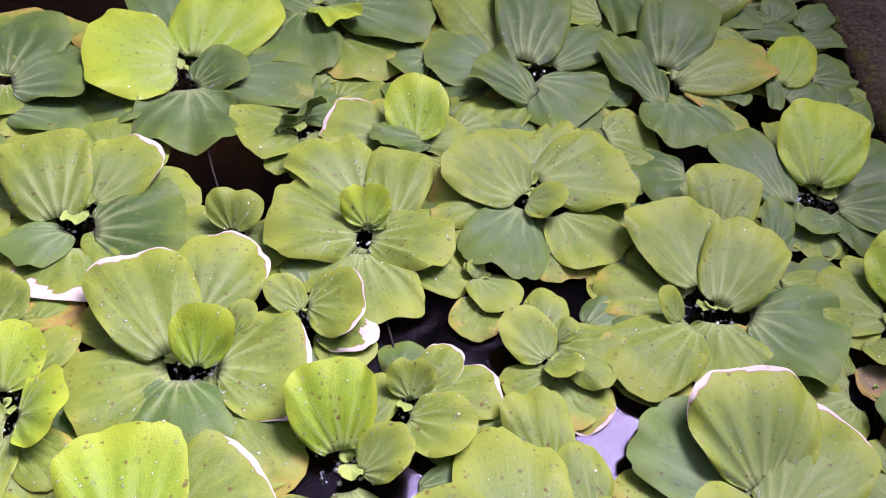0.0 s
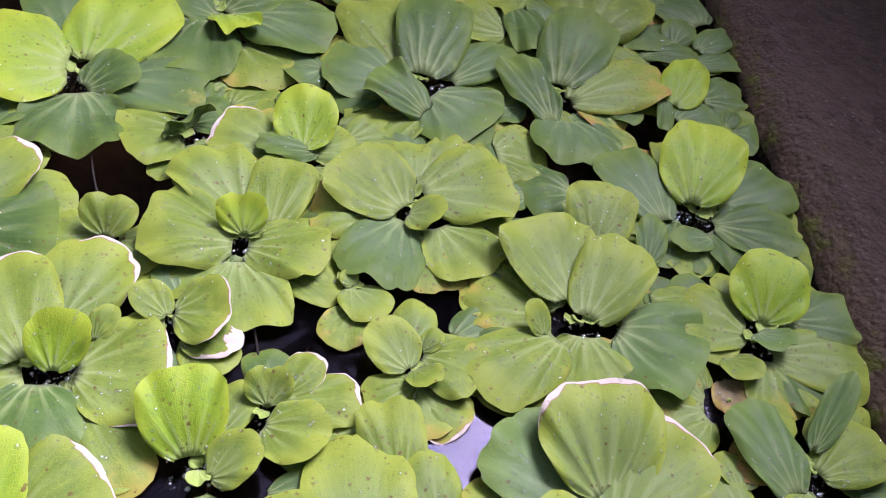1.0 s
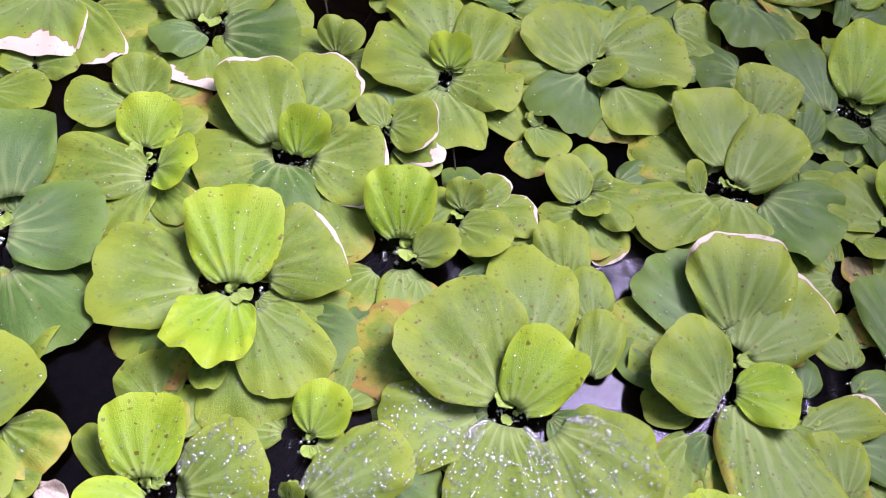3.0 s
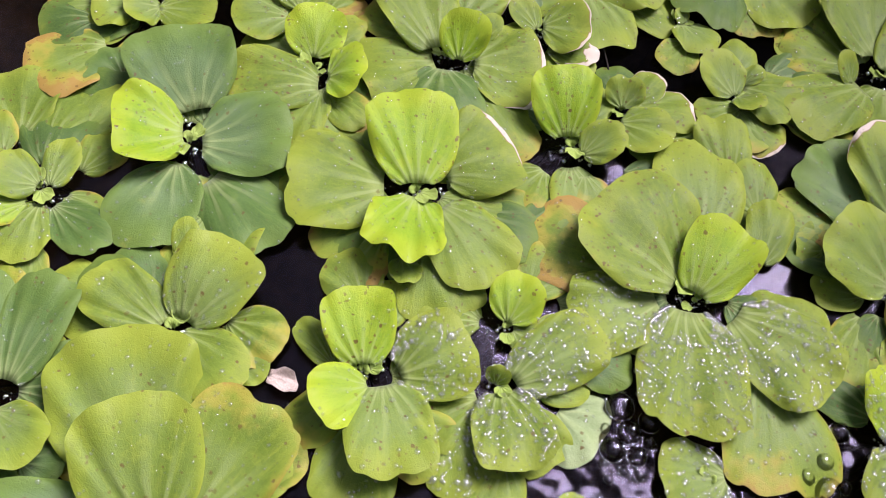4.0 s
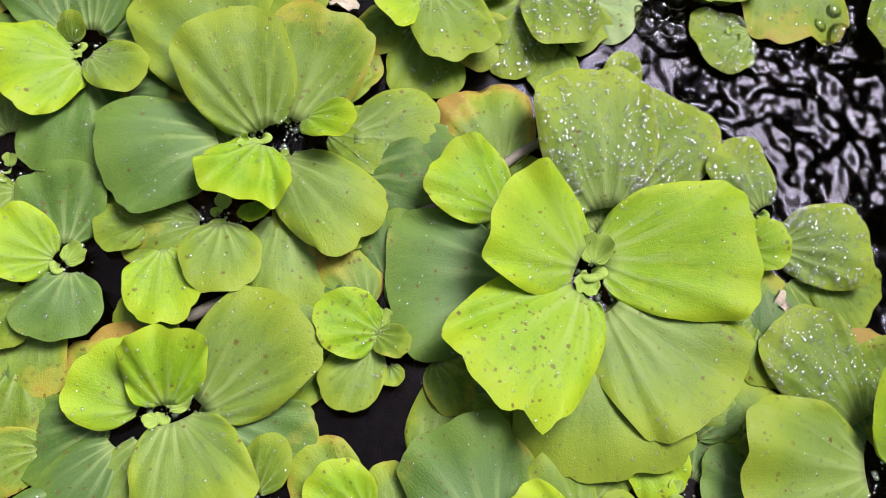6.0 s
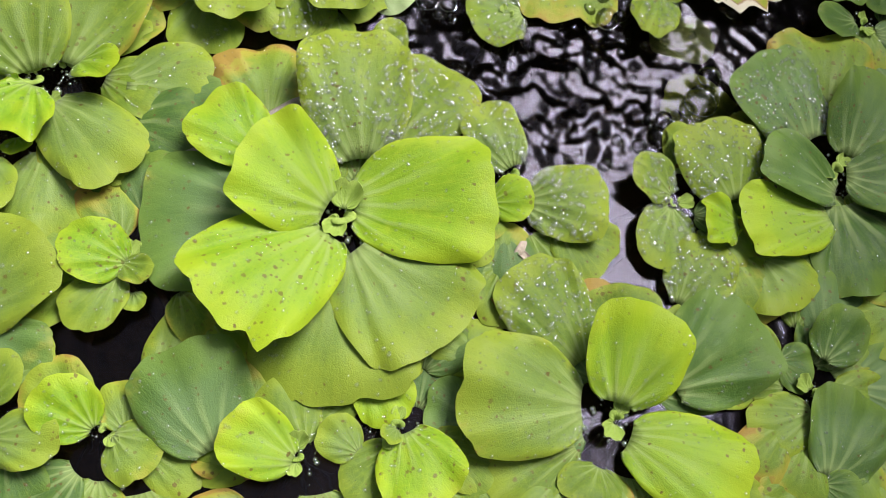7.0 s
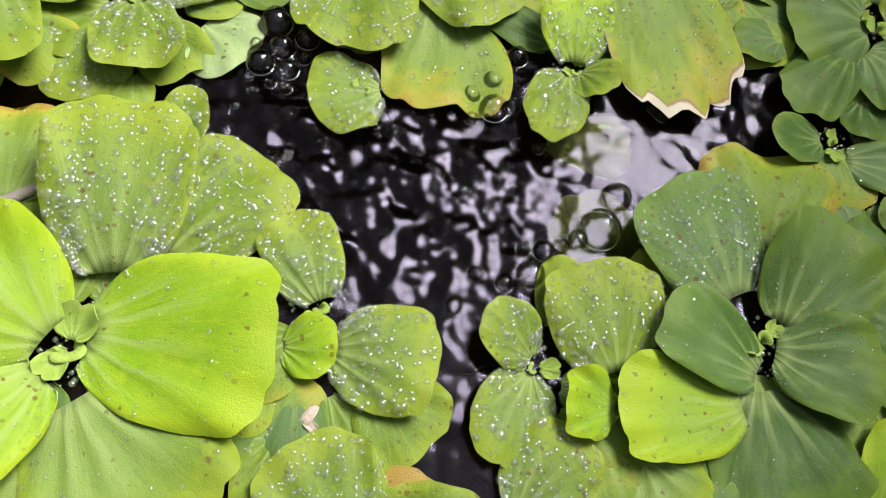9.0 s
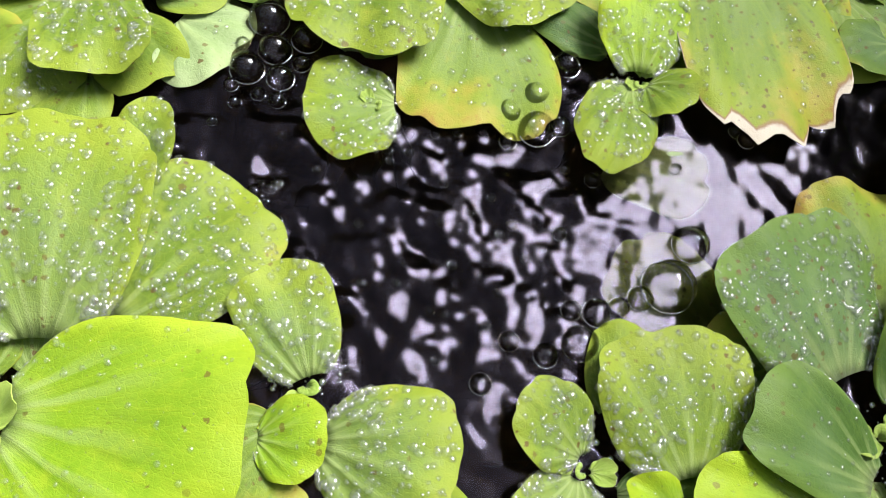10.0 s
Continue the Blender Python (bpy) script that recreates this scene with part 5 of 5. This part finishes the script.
leaf(plant, -0.0090, -0.0350, -0.0032, 4, 0.0430, 0.0340, 0, "pw")

plant = lettuce(0.231, 0.724, 0.8, "mid-sized bright green water lettuce afloat on dark water")
leaf(plant, -0.0411, -0.0849, 0.0055, 165, 0.0515, 0.0708, 10, "s")
leaf(plant, -0.0336, -0.0216, 0.0050, -78, 0.0936, 0.0417, 4, "wd")
leaf(plant, -0.0043, -0.0594, 0.0050, 106, 0.0332, 0.0271, 13, "d")
leaf(plant, -0.0197, -0.0053, 0.0055, -164, 0.0486, 0.1014, 10, "s")
leaf(plant, -0.0060, -0.0139, 0.0030, -59, 0.0419, 0.0453, 1, "d")

plant = lettuce(0.281, 0.699, 0.8, "small bright green water lettuce afloat on dark water")
leaf(plant, -0.0177, -0.0423, 0.0085, 74, 0.0939, 0.1037, 11, "s")
leaf(plant, 0.0255, 0.0043, 0.0040, -76, 0.0559, 0.0509, 4, "d")
leaf(plant, -0.0354, -0.0211, 0.0050, 101, 0.0383, 0.0448, 11, "d")
leaf(plant, 0.0162, 0.0315, 0.0050, 36, 0.0493, 0.0582, 8, "d")

plant = lettuce(0.086, 0.696, 0.8, "small bright green water lettuce afloat on dark water")
leaf(plant, 0.0226, 0.0080, 0.0040, -56, 0.0481, 0.0433, 5, "s")
leaf(plant, -0.0095, -0.0085, 0.0040, -121, 0.0599, 0.0446, 4, "d")

# ---- older leaves lying flat on the water below the upper ones ----
# open water that stays free: x, y, half-widths
OPEN_WATER = [
    (-0.072, 0.397, 0.033, 0.028), (0.065, 0.297, 0.019, 0.019), (0.134, 0.330, 0.021, 0.019), (0.237, 0.478, 0.024, 0.013),
    (0.172, 0.247, 0.017, 0.023), (0.093, 0.276, 0.015, 0.009), (-0.092, 0.265, 0.017, 0.007), (-0.203, 0.282, 0.009, 0.025),
    (-0.193, 0.219, 0.008, 0.018), (-0.099, 0.061, 0.011, 0.046), (0.155, 0.238, 0.023, 0.019), (0.153, 0.154, 0.012, 0.011),
    (-0.109, 0.097, 0.017, 0.018), (-0.090, 0.049, 0.012, 0.025), (-0.167, -0.043, 0.008, 0.008), (-0.046, -0.021, 0.019, 0.006),
    (-0.204, 0.072, 0.015, 0.009), (0.004, -0.018, 0.011, 0.011), (-0.246, -0.010, 0.016, 0.006), (-0.059, -0.187, 0.028, 0.023),
    (-0.131, -0.149, 0.013, 0.007), (0.148, -0.012, 0.087, 0.066), (0.334, 0.080, 0.030, 0.032), (0.188, -0.114, 0.012, 0.032),
    (0.072, 0.016, 0.032, 0.037), (0.255, 0.040, 0.042, 0.033), (0.222, -0.203, 0.028, 0.007), (0.192, 0.055, 0.014, 0.013),
    (0.304, 0.067, 0.019, 0.013), (0.246, -0.010, 0.020, 0.022),
]


def old_leaves():
    rng = random.Random(11)
    crowns = [o for o in scene.objects if o.name.startswith("water_lettuce")]
    for i in range(32):
        for j in range(42):
            x, y = -0.36 + i * 0.024 + rng.uniform(-0.008, 0.008), -0.30 + j * 0.025 + rng.uniform(-0.008, 0.008)
            turn, grow, pick = rng.uniform(-25, 25), rng.uniform(0.8, 1.2), rng.random()
            if x > 0.392 or any(((x - a) / (c + 0.008)) ** 2 + ((y - b) / (d + 0.008)) ** 2 < 1 for a, b, c, d in OPEN_WATER):
                continue
            near = min(crowns, key=lambda o: (o.location.x - x) ** 2 + (o.location.y - y) ** 2)
            dx, dy = x - near.location.x, y - near.location.y
            far = math.hypot(dx, dy)
            if not 0.026 < far < 0.075:
                continue
            length = (0.024 + 0.25 * far) * grow
            k = max(0.014, far - 0.6 * length) / far
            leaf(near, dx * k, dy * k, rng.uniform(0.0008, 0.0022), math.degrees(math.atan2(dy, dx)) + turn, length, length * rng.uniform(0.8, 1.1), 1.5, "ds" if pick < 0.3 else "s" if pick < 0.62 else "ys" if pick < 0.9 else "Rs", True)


old_leaves()


# ---- stems, dead scraps and bubbles ----
def tube(path, radius, sides=9, steps=6):
    """A smooth tube through a few points, with closed ends."""
    pts, faces, line = [], [], []
    p = [Vector(q) for q in path]
    p = [p[0] * 2 - p[1]] + p + [p[-1] * 2 - p[-2]]
    for i in range(1, len(p) - 2):
        for s in range(steps):
            t = s / steps
            line.append(0.5 * ((2 * p[i]) + (p[i + 1] - p[i - 1]) * t + (2 * p[i - 1] - 5 * p[i] + 4 * p[i + 1] - p[i + 2]) * t * t + (3 * p[i] - p[i - 1] - 3 * p[i + 1] + p[i + 2]) * t**3))
    line.append(p[-2])
    for i, c in enumerate(line):
        way = (line[min(i + 1, len(line) - 1)] - line[max(i - 1, 0)]).normalized()
        side = way.cross(Vector((0, 0, 1))).normalized()
        up = side.cross(way)
        r = radius * (1 + 0.12 * noise.noise(c * 90)) * (0.6 if i in (0, len(line) - 1) else 1)
        for j in range(sides):
            b = 2 * math.pi * j / sides
            pts.append(c + side * r * math.cos(b) + up * r * math.sin(b))
    for i in range(len(line) - 1):
        for j in range(sides):
            a0, b0 = i * sides + j, i * sides + (j + 1) % sides
            faces.append((a0, b0, b0 + sides, a0 + sides))
    faces.append(tuple(range(sides)))
    faces.append(tuple(range(len(line) * sides - 1, (len(line) - 1) * sides - 1, -1)))
    return mesh_from("tube", pts, faces)


def stem(path, radius):
    me = tube(path, radius)
    me.materials.append(STOLON)
    return tagged(new("runner_stem", me), "pale grey runner stem lying between floating leaves", "stem", "runner stems")


stem([(-0.0718, -0.1101, 0), (-0.0575, -0.0995, 0.002), (-0.0227, -0.0779, 0.004), (0.0027, -0.0557, 0.005), (0.0193, -0.0434, 0.003)], 0.0026)
stem([(-0.1480, -0.1517, 0.001), (-0.1359, -0.1453, 0.003), (-0.1193, -0.1377, 0.003)], 0.0030)

for strand in ([(-0.0885, 0.4228, 0.0012), (-0.0797, 0.3998, 0.0009), (-0.0701, 0.3785, 0.0005)], [(0.0372, 0.2984, 0.0012), (0.0423, 0.2820, 0.0009), (0.0473, 0.2646, 0.0005)]):
    me = tube(strand, 0.0007, 6)
    me.materials.append(ROOT)
    tagged(new("root_strand", me), "thin brown root strand trailing at the water surface", "root", "root strands")


def scrap(x, y, turn, length, width, seed, label):
    """A crumpled, bleached piece of dead leaf."""
    me, top, nrm = blade(np.random.default_rng(seed), length, width, "r", wavy=0.16, cup=0.3, arch=0.12, pleat=0.05, nu=10, nv=19)
    me.materials.append(CREAM)
    ob = tagged(new("dead_leaf_scrap", me), label, "dead leaf", "dead leaf scraps")
    ob.matrix_world = pose(x, y, 0.003, 0, 0, turn) @ pose(0, 0, 0, 8)


scrap(-0.1002, 0.0253, -103, 0.0168, 0.0114, 3, "crumpled cream-white scrap of dead leaf")
scrap(0.1290, -0.1275, -30, 0.0120, 0.0043, 5, "thin bleached scrap of dead leaf")
scrap(0.1380, -0.1285, 60, 0.0103, 0.0039, 6, "thin bleached scrap of dead leaf")

BUBBLE_PTS, BUBBLE_FACES = ball(12, 24, 1.0, -0.25)
BUBBLE_SMALL = ball(8, 14, 1.0, -0.25)


def bubble(x, y, r):
    """A thin-skinned air bubble that floats half out of the water."""
    p, f = (BUBBLE_PTS, BUBBLE_FACES) if r > 0.0025 else BUBBLE_SMALL
    me = mesh_from("bubble", p * r, f)
    me.materials.append(FILM)
    ob = tagged(new("water_bubble", me), "clear round air bubble afloat in the open pool", "bubble", "bubbles in the pool")
    ob.location = (x, y, 0.15 * r)
    # collar of water drawn up round its foot
    rr, pts, faces, n = r * 0.99, [], [], 22
    for i in range(n):
        a = 2 * math.pi * i / n
        for j in range(6):
            b = 2 * math.pi * j / 6
            w = rr + 0.03 * r * math.cos(b) + 0.00008
            pts.append((w * math.cos(a), w * math.sin(a), -0.13 * r + 0.045 * r * math.sin(b)))
    for i in range(n):
        for j in range(6):
            faces.append((i * 6 + j, ((i + 1) % n) * 6 + j, ((i + 1) % n) * 6 + (j + 1) % 6, i * 6 + (j + 1) % 6))
    part("collar", mesh_from("collar", pts, faces), COLLAR, ob, "raised ring of water")


bubble(0.0807, 0.0425, 0.0063)
bubble(0.0732, 0.0315, 0.0064)
bubble(0.0907, 0.0504, 0.0058)
bubble(0.0859, 0.0313, 0.0052)
bubble(0.0916, 0.0396, 0.0035)
bubble(0.0801, 0.0225, 0.0027)
bubble(0.0873, 0.0218, 0.0032)
bubble(0.0685, 0.0417, 0.0027)
bubble(0.0748, 0.0550, 0.0077)
bubble(0.0696, 0.0235, 0.0027)
bubble(0.0897, 0.0623, 0.0039)
bubble(0.1737, 0.0297, 0.0034)
bubble(0.1833, 0.0375, 0.0070)
bubble(0.1921, 0.0417, 0.0041)
bubble(0.1904, 0.0699, 0.0056)
bubble(0.1803, 0.0514, 0.0063)
bubble(0.1711, 0.0416, 0.0053)
bubble(0.2075, -0.0298, 0.0037)
bubble(0.2166, -0.0285, 0.0052)
bubble(0.2244, -0.0243, 0.0038)
bubble(0.2315, -0.0192, 0.0047)
bubble(0.2410, -0.0123, 0.0100)
bubble(0.2477, 0.0065, 0.0071)
bubble(0.2123, -0.0411, 0.0065)
bubble(0.2012, -0.0480, 0.0044)
bubble(0.1879, -0.0463, 0.0036)
bubble(0.1811, -0.0630, 0.0038)
bubble(0.0985, -0.0255, 0.0044)
bubble(0.2662, 0.0575, 0.0036)
bubble(0.2613, 0.0600, 0.0026)
bubble(0.2078, 0.0228, 0.0031)
bubble(0.1990, -0.0022, 0.0026)
bubble(0.0730, 0.0168, 0.0024)
bubble(0.2110, 0.0515, 0.0023)
bubble(0.0677, 0.0071, 0.0018)
bubble(0.0931, 0.0087, 0.0016)
bubble(0.0832, -0.0163, 0.0015)
bubble(0.0965, -0.0102, 0.0018)
bubble(0.1279, -0.0172, 0.0016)
bubble(0.1308, 0.0138, 0.0019)
bubble(0.1465, 0.0250, 0.0017)
bubble(0.1545, 0.0282, 0.0019)
bubble(0.1328, 0.0096, 0.0014)
bubble(0.1390, 0.0150, 0.0019)
bubble(0.1538, 0.0061, 0.0017)
bubble(0.1650, -0.0024, 0.0017)
bubble(0.1560, -0.0094, 0.0018)
bubble(0.1777, -0.0080, 0.0017)
bubble(0.1633, -0.0241, 0.0016)
bubble(0.1809, -0.0303, 0.0016)
bubble(0.1885, -0.0152, 0.0017)
bubble(0.1791, -0.0423, 0.0016)
bubble(0.1591, -0.0423, 0.0016)
bubble(0.1640, -0.0420, 0.0014)
bubble(0.1360, -0.0682, 0.0017)
bubble(0.1455, -0.0353, 0.0012)
bubble(0.1342, -0.0383, 0.0013)
bubble(0.0989, 0.0141, 0.0014)
bubble(0.1916, -0.0391, 0.0016)
bubble(0.1969, 0.0245, 0.0018)
bubble(0.1938, -0.0093, 0.0015)
bubble(0.1596, -0.0624, 0.0013)
bubble(0.1647, -0.0591, 0.0015)
bubble(0.1083, -0.0011, 0.0014)
bubble(0.1720, 0.0054, 0.0015)
bubble(0.1728, -0.0259, 0.0012)
bubble(0.1811, -0.0036, 0.0019)
bubble(0.2391, 0.0367, 0.0023)
bubble(0.0902, -0.0157, 0.0028)
bubble(0.0858, -0.0200, 0.0021)
bubble(0.0951, -0.0128, 0.0019)
bubble(0.0905, -0.0115, 0.0016)
bubble(0.0893, -0.0225, 0.0017)
bubble(0.0940, -0.0178, 0.0015)
